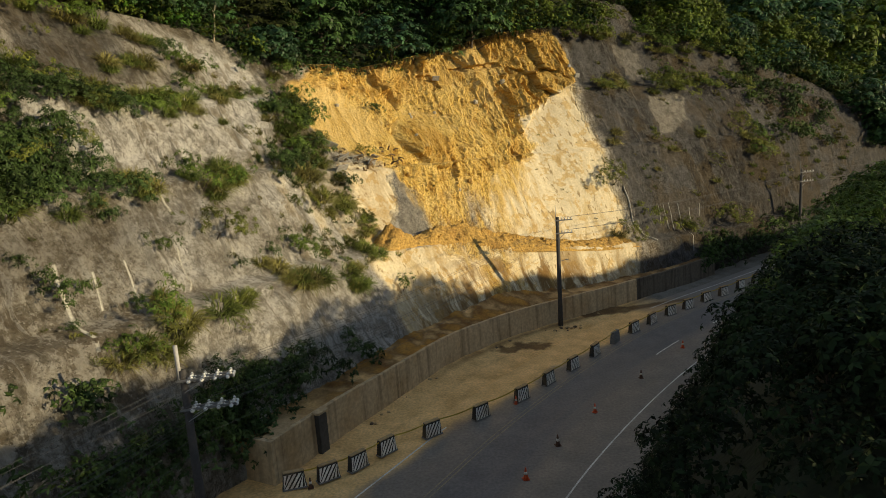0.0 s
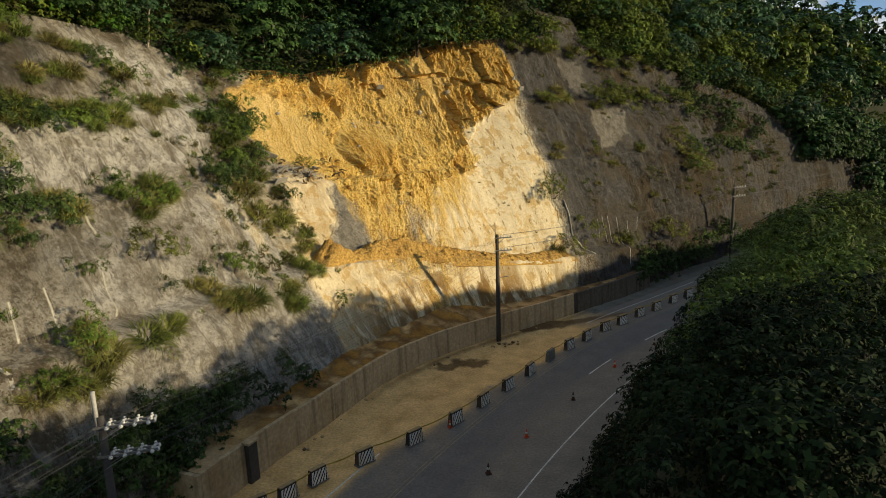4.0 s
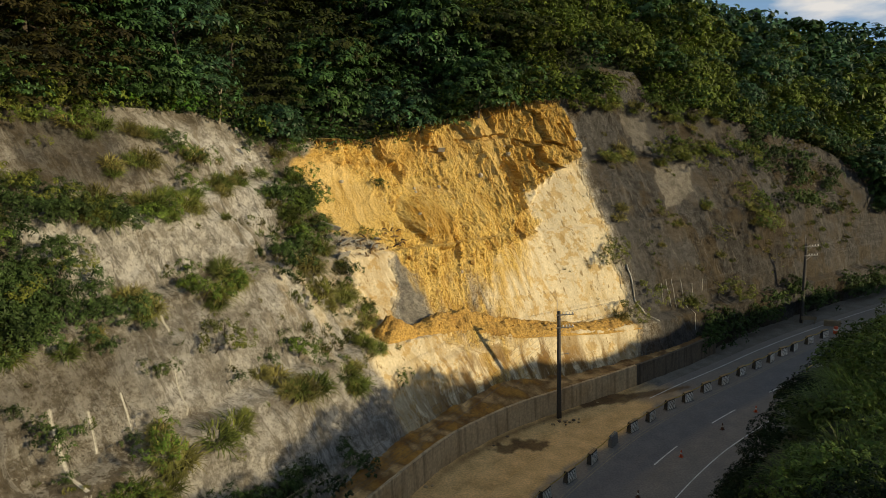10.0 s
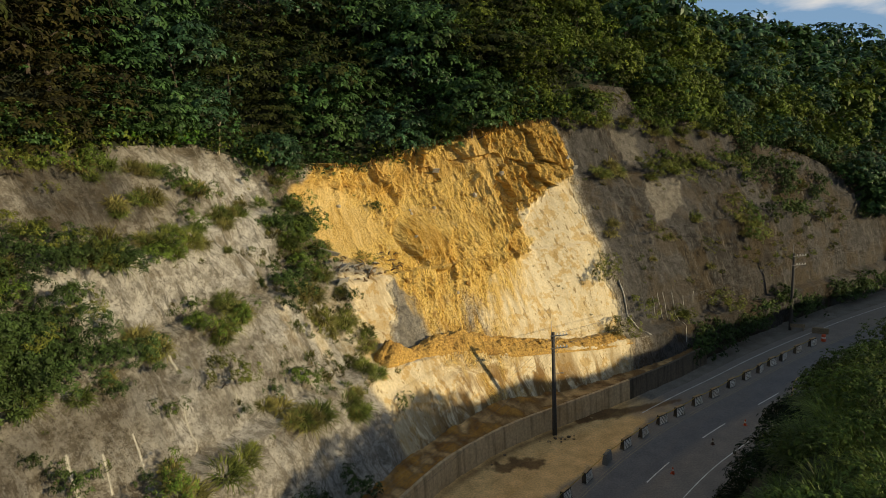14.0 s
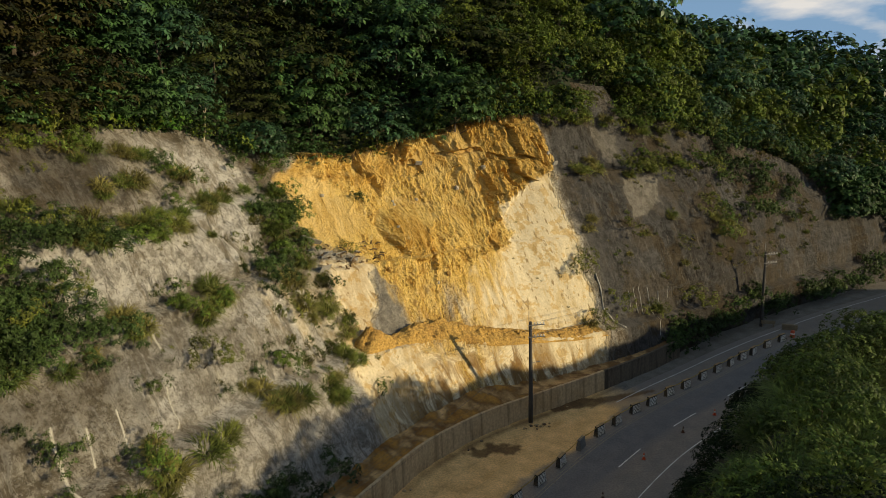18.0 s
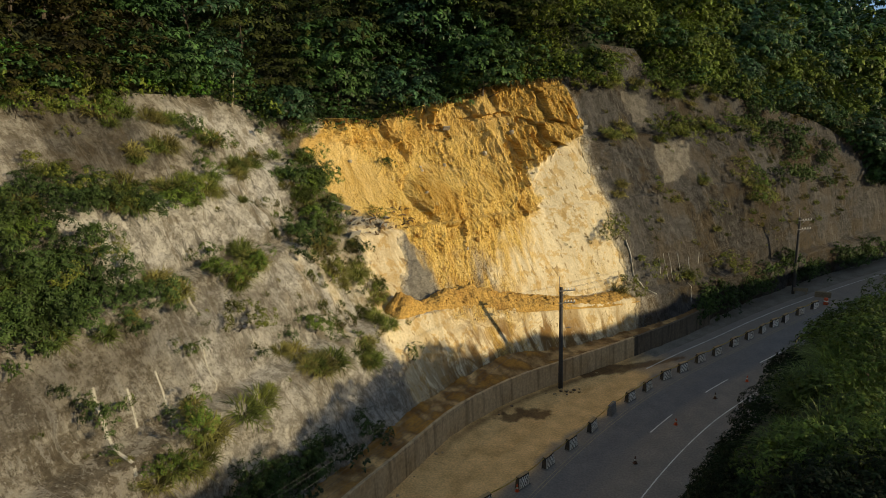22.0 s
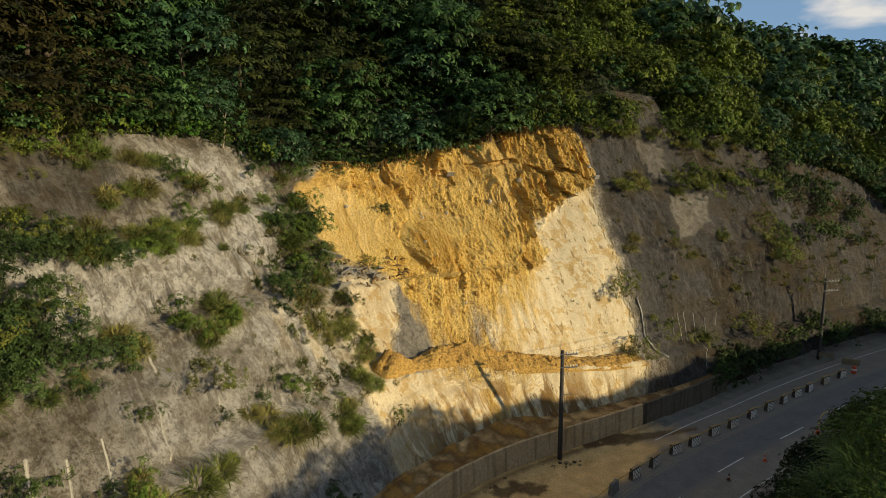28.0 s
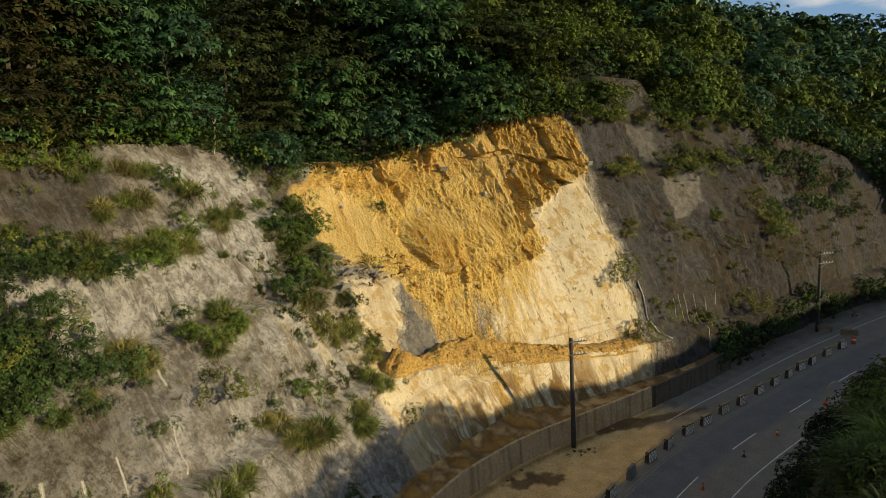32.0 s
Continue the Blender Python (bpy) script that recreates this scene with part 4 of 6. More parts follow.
def quad_array(me):
    co = np.empty(len(me.vertices) * 3, np.float32)
    me.vertices.foreach_get("co", co)
    return co.reshape(-1, 4, 3)


def tree_kind(tint, radius, height, label, seed, **shape):
    e = new("tree")
    part("trunk", trunk_mesh("trunk", height * 0.75, 0.17, seed), e)
    q = crown_quads(seed + 50, radius, height, **shape) + np.array((0, 0, height * 0.25))
    part("crown", quads("crown", q, tint), e)
    tagged(e, label, "tree", group="hillside trees")
    return Kind(e, q)


def shrub_kind(tint, label, seed, radius=1.25, height=1.3, group="cliff shrubs", **shape):
    e = new("shrub")
    part("trunk", trunk_mesh("trunk", height * 0.6, 0.045, seed, 4), e)
    q = crown_quads(seed + 80, radius, height, **shape) + np.array((0, 0, 0.1))
    part("foliage", quads("foliage", q, tint), e)
    tagged(e, label, "shrub", group=group)
    return Kind(e, q)


def grass_kind(tint, label, seed, radius=1.0, count=230, length=1.05, group="cliff grass", name="grass_tussock", width=0.055):
    me = blades_mesh(name, radius, count, length, seed, tint, width)
    return Kind(tagged(new(name, me), label, "grass", group=group), quad_array(me))


def stuff(name, pieces, mat, label, category):
    if pieces:
        tagged(new(name, quads(name, np.concatenate(pieces), mat)), label, category, kind="stuff")


DOME = dict(n=46, clump=0.98, flat=0.62, rosettes=10, leaves=5, leaf=0.46, low=-0.45)
PLATE = dict(n=46, clump=1.15, flat=0.28, rosettes=13, leaves=4, leaf=0.38, tiers=5, droop=0.25, low=-0.5)
FINE = dict(n=58, clump=0.72, flat=0.9, rosettes=7, leaves=5, leaf=0.45, slim=0.42, droop=0.5, low=-0.45)
TREES = {
    "deep": [tree_kind(LEAVES[0], 4.2, 6.4, "deep green broadleaf tree with layered foliage on the hillside", 1, **DOME), tree_kind(LEAVES[0], 3.6, 5.8, "dark green broadleaf tree rooted above the cut", 2, **DOME)],
    "blue": [tree_kind(LEAVES[3], 4.4, 6.8, "blue-green umbrella-leaved tree on the hillside", 7, **DOME), tree_kind(LEAVES[3], 3.4, 5.4, "blue-green broadleaf tree among the wood", 8, **DOME)],
    "mid": [tree_kind(LEAVES[1], 3.6, 5.8, "mid green fine-leaved tree on the wooded slope", 3, **FINE), tree_kind(LEAVES[1], 3.0, 4.8, "small mid green tree among the hillside wood", 4, **FINE)],
    "olive": [tree_kind(LEAVES[2], 4.4, 5.4, "olive green tree with level feathery tiers on the slope", 5, **PLATE), tree_kind(LEAVES[2], 3.4, 4.6, "small olive green tiered tree on the slope", 6, **PLATE)],
    "bright": [tree_kind(LEAVES[4], 2.8, 3.2, "low bright green leafy tree at the edge of the cut", 9, **dict(DOME, clump=0.8, leaf=0.42))],
    "brown": [tree_kind(LEAVES[5], 4.0, 5.2, "brownish olive tiered tree on the slope", 10, **PLATE)],
}
TINTS = list(TREES)
LEAF_OF = {"deep": LEAVES[0], "blue": LEAVES[3], "mid": LEAVES[1], "olive": LEAVES[2], "bright": LEAVES[4], "brown": LEAVES[5]}
rng = random.Random(4)


def tint_at(s):
    if s < -22:
        pick = ("olive", "olive", "brown", "olive", "brown", "deep")
    elif s < 12:
        pick = ("deep", "deep", "blue", "blue", "deep", "olive")
    elif s < 44:
        pick = ("mid", "mid", "mid", "olive", "deep")
    elif s < 85:
        pick = ("mid", "mid", "deep", "blue", "mid")
    else:
        pick = ("deep", "deep", "blue", "mid")
    return rng.choice(pick)


def REACH(s):
    """How far up the hill the wood is planted."""
    return np.interp(s, [-60, -40, 0, 20, 40, 60, 140], REACH_D)


REACH_D = [20, 22, 36, 35, 46, 100, 100]
far_wood = {tint: [] for tint in TINTS}
for row, dd in enumerate([1.8, 5.2, 9.0, 13.0, 17.5, 22.5, 28, 34, 40.5, 48, 56, 65, 75, 86, 97]):
    s = -52.0 + rng.uniform(0, 4)
    while s < (106 if row < 3 else 140):
        s += rng.uniform(3.7, 5.7) if row < 4 else rng.uniform(4.6, 6.8)
        d2 = max(0.3, dd + rng.uniform(-1.6, 1.6))
        if d2 > REACH(s) or row == 0 and 23.5 < s < 34:
            continue
        x, y = FOOT.at(s, cliff_point(s, cliff_top(s)) + d2)
        z = float(hill_z(s, d2)) - (2.6 if row == 0 else 1.8) + rng.uniform(-1.5, 1.1)
        tint = tint_at(s)
        k = rng.choice(TREES[tint])
        size = rng.uniform(0.9, 1.5) * (0.85 if row == 0 else 1.0 if row < 4 else 1.12) * (0.8 if s > 14 and row < 3 else 1.0)
        m = Matrix.Translation((float(x), float(y), z)) @ pose(0, 0, 0, rng.uniform(-8, 8), rng.uniform(-8, 8), rng.uniform(0, 360)) @ Matrix.Scale(size, 4)
        if row > 9:
            far_wood[tint].append(k.thick(m, 0.14, 2.3))
        elif row < 4 and s < 75 or row < 6 and s < 15:
            k.put(m)
        else:
            far_wood[tint].append(k.thick(m, 0.27, 1.85))
# trees standing on the far part of the face, down to its foot
for i in range(95):
    s = rng.uniform(72, 106)
    z = rng.uniform(1.5, float(cliff_top(s))) if s > 88 else rng.uniform(0.7, 1.0) * float(cliff_top(s))
    k = rng.choice(TREES["deep"])
    x, y = FOOT.at(s, cliff_point(s, z))
    far_wood["deep"].append(k.thick(Matrix.Translation((float(x), float(y), z - 2.0)) @ pose(0, 0, 0, 0, 0, rng.uniform(0, 360)) @ Matrix.Scale(rng.uniform(0.6, 1.0), 4), 0.25, 1.6))
# low growth closing the gaps under the trees
for i in range(520):
    s, d2 = rng.uniform(-50, 70), rng.uniform(0.8, 16)
    tint = tint_at(s)
    x, y = FOOT.at(s, cliff_point(s, cliff_top(s)) + d2)
    tint = "bright" if s < -17 and d2 < 4 and rng.random() < 0.6 else tint
    far_wood[tint].append(rng.choice(TREES[tint]).thick(Matrix.Translation((float(x), float(y), float(hill_z(s, d2)) - 0.9)) @ pose(0, 0, 0, 0, 0, rng.uniform(0, 360)) @ Matrix.Scale(rng.uniform(0.4, 0.65), 4), 0.16, 1.5))
for tint, pieces in far_wood.items():
    stuff("far_wood", pieces, LEAF_OF[tint], "dense far woodland covering the upper hillside", "woodland")

for kinds in TREES.values():
    for k in kinds:
        if not k.used:
            k.remove()

# tangled undergrowth spilling over the top of the cut, joined by tint
edge = [[], [], []]
s = -50.0
while s < 76:
    s += rng.uniform(0.28, 0.5)
    x, y = FOOT.at(s, cliff_point(s, cliff_top(s)) + (rng.uniform(-1.2, 1.2) if -22 < s < -8 else rng.uniform(-0.2, 2.2)))
    k = rng.choice((0, 0, 1, 2) if s > 18 or s < -20 else (0, 0, 0, 1))
    size = rng.uniform(0.55, 1.3) * (0.6 if 24.5 < s < 33 else 1.0)
    m = Matrix.Translation((float(x), float(y), float(cliff_top(s)) - 0.25 + rng.uniform(-0.3, 0.8))) @ pose(0, 0, 0, rng.uniform(-15, 15), 0, rng.uniform(0, 360)) @ Matrix.Scale(size * 0.42, 4)
    if -10.5 < s < 1:
        m = Matrix.Translation((0, 0, -0.9)) @ m
    if (2 < s < 17 and rng.random() < 0.5) or (23.8 < s < 33 and rng.random() < 0.75):
        continue
    edge[k].append(rng.choice(TREES[("deep", "mid", "olive")[k]]).thick(m, 0.12, 1.45))
for k in range(3):
    stuff("edge_undergrowth", edge[k], LEAVES[k], "tangled undergrowth spilling over the top of the cut", "undergrowth")

ROOTS = material("dry_roots", (0.15, 0.085, 0.032), 0.9, 0.3, 2.0, 0, second=(0.30, 0.19, 0.06), island=0.6)
hang = np.random.default_rng(31)
roots = []
for i in range(1300):
    s = hang.uniform(-11.3, 17.3)
    p = np.array(on_cliff(s, float(cliff_top(s)) * 1.033 - hang.uniform(0.0, 0.6) ** 2, 0.12))
    way = np.array((hang.normal(0, 0.22), -0.12 + hang.normal(0, 0.1), -1.0)) * hang.uniform(0.25, 1.0)
    side = np.array((hang.normal(0, 1), hang.normal(0, 1), 0.1))
    side = side / np.linalg.norm(side) * hang.uniform(0.03, 0.07)
    roots.append(np.stack([p - side, p + side, p + way * 0.6 + side * 0.6, p + way]))
stuff("root_fringe", [np.array(roots)], ROOTS, "dry roots and grass hanging from the torn edge", "roots")
SHRUB_LEAVES = [
    material("shrub_dark_green", (0.044, 0.076, 0.022), 0.5, 0.2, 0.5, 0, second=(0.062, 0.092, 0.022), island=0.6, translucent=0.2),
    material("shrub_bright_green", (0.095, 0.145, 0.026), 0.5, 0.2, 0.5, 0, second=(0.07, 0.12, 0.022), island=0.6, translucent=0.25),
    material("shrub_olive", (0.135, 0.150, 0.030), 0.55, 0.2, 0.5, 0, second=(0.105, 0.130, 0.026), island=0.6, translucent=0.25),
]
BUSH = dict(n=22, clump=0.34, flat=0.9, rosettes=7, leaves=5, leaf=0.20, slim=0.34, droop=0.5, low=-0.35, lobes=4)
SHRUBS = [shrub_kind(SHRUB_LEAVES[0], "dark green leafy shrub rooted in the cut face", 11, **BUSH), shrub_kind(SHRUB_LEAVES[1], "bright green leafy shrub rooted in the cut face", 12, **BUSH),
          shrub_kind(SHRUB_LEAVES[2], "olive green shrub rooted in the cut face", 13, **BUSH)]
GRASSES = [grass_kind(GRASS[0], "green grass tussock hanging on a ledge", 14), grass_kind(GRASS[1], "straw-coloured grass tussock on a ledge", 15)]
# along, height, width and mix of each clump (d dark, g green, o olive, t tussocks)
CLUMPS = [
    [(-31, 27, 1.2, "o"), (-27.5, 27.8, 1.7, "o"), (-27, 25.4, 2.2, "ot"), (-23.8, 27.8, 2.1, "gt"), (-21.2, 26.8, 1.9, "d"), (-20.5, 25.4, 3.4, "go"), (-16.5, 23.6, 2.1, "ot"), (-22, 22.6, 4.2, "gt")],
    [(-33, 25.2, 3.0, "do"), (-31.2, 23.4, 3.2, "do"), (-30.2, 22.6, 3.2, "dt"), (-26.8, 22.8, 3.4, "ot"), (-36.2, 23.4, 3.2, "do"), (-39.5, 24, 3.2, "do"), (-20.2, 20.8, 1.4, "o"), (-12.8, 23.4, 3.4, "gt")],
    [(-13.2, 22, 5.0, "dtt"), (-13, 20, 4.4, "dtt"), (-13.4, 17, 3.6, "dg"), (-12.9, 15.0, 2.2, "gd"), (-15.8, 13.8, 2.3, "ot"), (-16.2, 17.2, 3.6, "dt"), (-25.2, 17.6, 1.7, "d"), (-22.5, 17, 4.1, "gt")],
    [(-24, 16.2, 3.5, "tt"), (-26.2, 16.8, 2.6, "gt"), (-35.2, 20.2, 5.3, "dg"), (-37.8, 20.6, 3.4, "d"), (-39, 19.4, 3.6, "dg"), (-33, 17.6, 4.5, "dg"), (-31, 17, 3.5, "gt"), (-37, 18.4, 4.1, "dg")],
    [(-37.8, 16.6, 3.7, "dt"), (-40.5, 16.8, 3.4, "dt"), (-35, 16.4, 2.1, "ot"), (-34, 15.2, 1.1, "d"), (-42, 15.6, 1.8, "ot"), (-31.5, 13, 1.3, "g"), (-26.5, 13.2, 2.1, "ot"), (-26.2, 10.8, 1.3, "d")],
    [(-23, 11, 1.3, "d"), (-20.5, 10.6, 2.3, "g"), (-24.5, 10, 3.5, "gt"), (-21.8, 9.4, 3.2, "gt"), (-18, 7.8, 3.3, "t"), (-30, 9.6, 2.7, "gt"), (-28.2, 9.4, 1.6, "t"), (-17.5, 9, 2.4, "t")],
    [(-12.2, 11.6, 1.9, "t"), (-14.5, 9.4, 2.6, "t"), (-34.2, 10, 3.6, "gt"), (-35.2, 8.6, 3.1, "gt"), (-35, 10.6, 1.1, "d"), (-29.8, 7.8, 1.0, "o"), (-40, 13.8, 1.3, "d"), (-39.2, 12, 1.9, "d")],
    [(-39.2, 10.4, 0.8, "d"), (-38.2, 8.4, 3.0, "ttg"), (-40.5, 7.6, 3.0, "tt"), (-13.2, 6, 1.8, "g"), (21.8, 22.8, 4.2, "o"), (28.8, 22.8, 5.2, "og"), (32.5, 22.2, 3.7, "o"), (38, 22.2, 6.2, "go")],
    [(43.5, 22.2, 4.0, "go"), (21.5, 29, 4.3, "o"), (32.8, 28.2, 5.3, "go"), (40, 26.8, 5.5, "tto"), (50.2, 24, 5.0, "go"), (18.8, 16.8, 3.1, "o"), (25.2, 15.6, 1.8, "o"), (32.8, 16.6, 3.3, "o")],
    [(27.8, 14.8, 1.8, "o"), (24, 12.6, 1.4, "o"), (34, 12.6, 1.8, "o"), (33.2, 10.4, 1.6, "o"), (42.8, 16, 5.5, "og"), (42.8, 14, 4.6, "og"), (49.2, 15.2, 4.0, "og"), (53.8, 14.6, 5.8, "og")],
    [(60.2, 13.4, 2.6, "o"), (71.5, 12.6, 4.5, "o"), (52, 20.4, 7.5, "to"), (60.8, 17.2, 7, "go"), (54.2, 18, 5.0, "to"), (16.2, 12.2, 2.7, "o"), (18.8, 7.8, 2.0, "o"), (26.2, 5.4, 2.8, "o")],
    [(33.2, 5.4, 2.9, "o"), (29.5, 2.4, 8.0, "dgd"), (25.0, 1.8, 3.6, "dg"), (39, 2.2, 8.0, "dgd"), (34.8, 1.4, 5.9, "d"), (52, 1.4, 8.2, "dgd"), (64.2, 0.6, 7.0, "dg"), (45.8, 4.2, 4.7, "dg")],
    [(66.8, 2.6, 7.9, "dg"), (60.5, 2.4, 6.0, "dg"), (80, 3, 8, "dg"), (74, 2, 7, "dg"), (-5.8, 21.4, 2.0, "d"), (14.2, 6.2, 2.2, "o"), (-27.8, 3.4, 3, "d"), (-24.2, 3.2, 2.6, "d")],
    [(-38, 22.4, 4.5, "dg"), (-34, 23.6, 4.8, "do"), (-29, 22.7, 4.8, "do"), (-25, 22.4, 4.0, "ogt"), (-19, 23, 4.0, "gt"), (-24, 26, 2.8, "gt"), (-33.5, 29.0, 3.6, "og"), (-29.5, 29.2, 3.6, "go")],
    [(-26, 29.0, 3.2, "g"), (-26.5, 4, 4, "d"), (-29.5, 4.2, 5, "d"), (-23, 3.9, 4, "d"), (-33.5, 4.4, 5, "d"), (-21.5, 27.9, 2.4, "ot"), (25, 29.4, 3.6, "og"), (29.5, 28.4, 4.2, "og"), (36, 27.8, 4.5, "go"), (24.5, 23.4, 4.2, "og"), (35, 22.8, 4.8, "og")],
    [(47, 22.2, 5, "go"), (47.4, 20, 4.5, "og"), (56, 20, 5, "go"), (-41, 20, 4.5, "dg"), (-43, 18, 4, "dg"), (-9.4, 17.0, 1.5, "to"), (-39.4, 18.4, 5.4, "ddg"), (-36.6, 17.4, 4.4, "dgd"), (-37.5, 22.6, 4.0, "ddg"), (-12.6, 18.6, 3.4, "dgt"), (-13.4, 21.0, 3.4, "gdt"), (-11.2, 25.6, 3.2, "dg"), (-13.2, 26.6, 2.6, "d"), (-9.4, 26.3, 2.4, "d"), (-15, 16.4, 2.6, "tt"), (-14.2, 13.2, 3.0, "tt"), (-13.6, 11.2, 2.6, "tto")],
    [(-21.2, 2.8, 2.2, "d"), (-32.8, 3.4, 4, "d"), (-34.8, 2.4, 4, "d"), (-31, 2.0, 3, "d"), (-36.5, 4.2, 4, "dd"), (-39, 3.2, 5, "d"), (-43, 4, 5, "d"), (-46, 9, 4, "dg")],
]
far_scrub = []
for s0, z0, wide, mixed in [c for row in CLUMPS for c in row]:
    count = max(1, int(round((wide / 1.6) ** 1.65 * (0.7 if s0 > 18 and z0 > 6 else 1.0))))
    for i in range(count):
        kind = rng.choice(mixed)
        s, z = s0 + rng.uniform(-0.4, 0.4) * (wide if count > 1 else 0), z0 + rng.uniform(-0.2, 0.2) * (wide if count > 1 else 0)
        z = max(z, 1.3)
        r = min(wide * 0.55, 1.3) * rng.uniform(0.75, 1.25)
        p = on_cliff(s, z - 0.25 * r, 0.1)
        h = math.degrees(FOOT.heading(s))
        tilt = pose(0, 0, 0, 0, 0, h) @ pose(0, 0, 0, 28, 0, 0)
        turn = pose(0, 0, 0, 0, 0, rng.uniform(0, 360))
        if kind in "go" and s < -29 and 14.5 < z < 22:
            kind = rng.choice("dddot")
        elif kind in "go" and rng.random() < 0.4:
            kind = "t"
        k = rng.choice(GRASSES) if kind == "t" else SHRUBS["dgo".index(kind)]
        m = Matrix.Translation(p) @ tilt @ turn @ Matrix.Diagonal((rng.uniform(0.8, 1.1), 1.0, rng.uniform(0.9, 1.25), 1.0)) @ Matrix.Scale(r * 0.72 if kind == "t" else r / 1.25, 4)
        if -29 < s < -20 and z < 6 and i % 3:
            continue  # the bare foot shows between the shrubs behind the wall
        if s > 44 or s < -41 or z < 4:
            far_scrub.append(SHRUBS[0].thick(m, 0.3, 1.6))
        else:
            k.put(m)
tufts = [[], []]
for count, s_lo, s_hi, z_lo, z_hi, small in ((130, -19, -11.5, 8, 21, 0.55), (80, -42, -13, 7, 26, 0.4), (70, 18, 46, 6, 27, 0.45), (110, 40, 66, 8, 24, 0.7), (26, 25.4, 31.8, 31.6, 32.6, 0.6), (16, 6, 16, 8, 21, 0.22), (22, -8, 14, 21, 26, 0.2)):
    for i in range(count):
        s, z = rng.uniform(s_lo, s_hi), rng.uniform(z_lo, z_hi)
        tilt = pose(0, 0, 0, 0, 0, math.degrees(FOOT.heading(s))) @ pose(0, 0, 0, 35, 0, 0)
        pick = rng.randrange(2)
        tufts[pick].append(GRASSES[pick].thick(Matrix.Translation(on_cliff(s, z, 0.0)) @ tilt @ pose(0, 0, 0, 0, 0, rng.uniform(0, 360)) @ Matrix.Scale(rng.uniform(0.5, 1.3) * small, 4), 0.14, 1.3))
for pick in range(2):
    stuff("grass_tufts", tufts[pick], GRASS[pick], ("small green grass tufts scattered over the cut face", "small dry grass tufts scattered over the cut face")[pick], "grass")
stuff("far_scrub", far_scrub, SHRUB_LEAVES[0], "dense scrub along the far foot of the cut", "scrub")

# one leaf in two colours: the darker has the bank's shade painted in
BANK_LEAF = [material("bank_leaves_shaded", (0.008, 0.018, 0.005), 0.7, 0.2, 0.5, 0, second=(0.016, 0.032, 0.009), island=0.5, translucent=0.12),
             material("bank_leaves_lit", (0.050, 0.085, 0.016), 0.6, 0.2, 0.5, 0, second=(0.070, 0.095, 0.018), island=0.5, translucent=0.12)]
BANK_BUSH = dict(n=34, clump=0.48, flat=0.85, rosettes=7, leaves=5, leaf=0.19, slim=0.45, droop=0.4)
BANK_SHRUBS = [shrub_kind(BANK_LEAF[1], "dense green shrub on the roadside bank", 21, 1.9, 2.6, "bank shrubs", **BANK_BUSH), shrub_kind(BANK_LEAF[0], "green shrub on the roadside bank, leaves coloured as in shade", 22, 1.9, 2.6, "bank shrubs", **BANK_BUSH)]
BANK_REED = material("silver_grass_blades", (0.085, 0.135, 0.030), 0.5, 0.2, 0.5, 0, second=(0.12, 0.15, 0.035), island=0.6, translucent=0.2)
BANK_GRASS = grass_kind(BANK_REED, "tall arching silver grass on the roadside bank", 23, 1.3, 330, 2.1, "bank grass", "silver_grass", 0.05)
bank_scrub, bank_reeds, bank_crest = [], [], []
for i in range(560):
    s = rng.uniform(-72, 100) if rng.random() < 0.4 else rng.uniform(-50, 12)
    d = 9.3 + float(np.interp(s, [-24, -12, 2, 16, 40], [0.9, 0, 0, 1.4, 1.8])) + 17 * rng.random() ** 1.15
    x, y = ROAD.at(s, -d)
    # shade-coloured shrubs on the road face and near end, lit-coloured on the crest
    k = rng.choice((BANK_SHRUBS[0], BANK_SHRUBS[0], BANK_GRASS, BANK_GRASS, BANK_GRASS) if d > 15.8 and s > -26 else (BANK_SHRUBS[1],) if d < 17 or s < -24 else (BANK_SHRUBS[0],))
    m = Matrix.Translation((float(x), float(y), float(bank_z(s, d)) - 0.15)) @ pose(0, 0, 0, 0, 0, rng.uniform(0, 360)) @ Matrix.Scale(rng.uniform(0.75, 1.2) * float(np.interp(d, [9, 11, 13, 17, 20], [0.32, 0.5, 0.7, 0.9, 1.0])), 4)
    close = -48 < s < 35 and d < 24
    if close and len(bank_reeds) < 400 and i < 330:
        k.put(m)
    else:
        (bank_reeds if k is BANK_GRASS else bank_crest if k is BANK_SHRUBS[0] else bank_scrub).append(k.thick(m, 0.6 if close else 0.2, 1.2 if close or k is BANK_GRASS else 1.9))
stuff("bank_scrub", bank_crest, BANK_LEAF[1], "green scrub along the crest of the bank, leaves in the lit colour", "scrub")
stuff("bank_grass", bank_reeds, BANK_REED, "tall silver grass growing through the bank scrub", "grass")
stuff("bank_scrub", bank_scrub, BANK_LEAF[0], "dense scrub covering the far part of the bank, coloured as in shade", "scrub")

# ---- retaining wall and its mud-filled shelf ----
SOIL_RAW = material("raw_ochre_soil", (0.42, 0.255, 0.068), 0.95, 0.45, 1.3, 1.0, second=(0.25, 0.135, 0.034))


def wall_height(s):
    return float(np.interp(s, [-40, -30, -20, -5, 8, 26], [2.8, 2.7, 2.5, 2.35, 2.3, 2.2]))


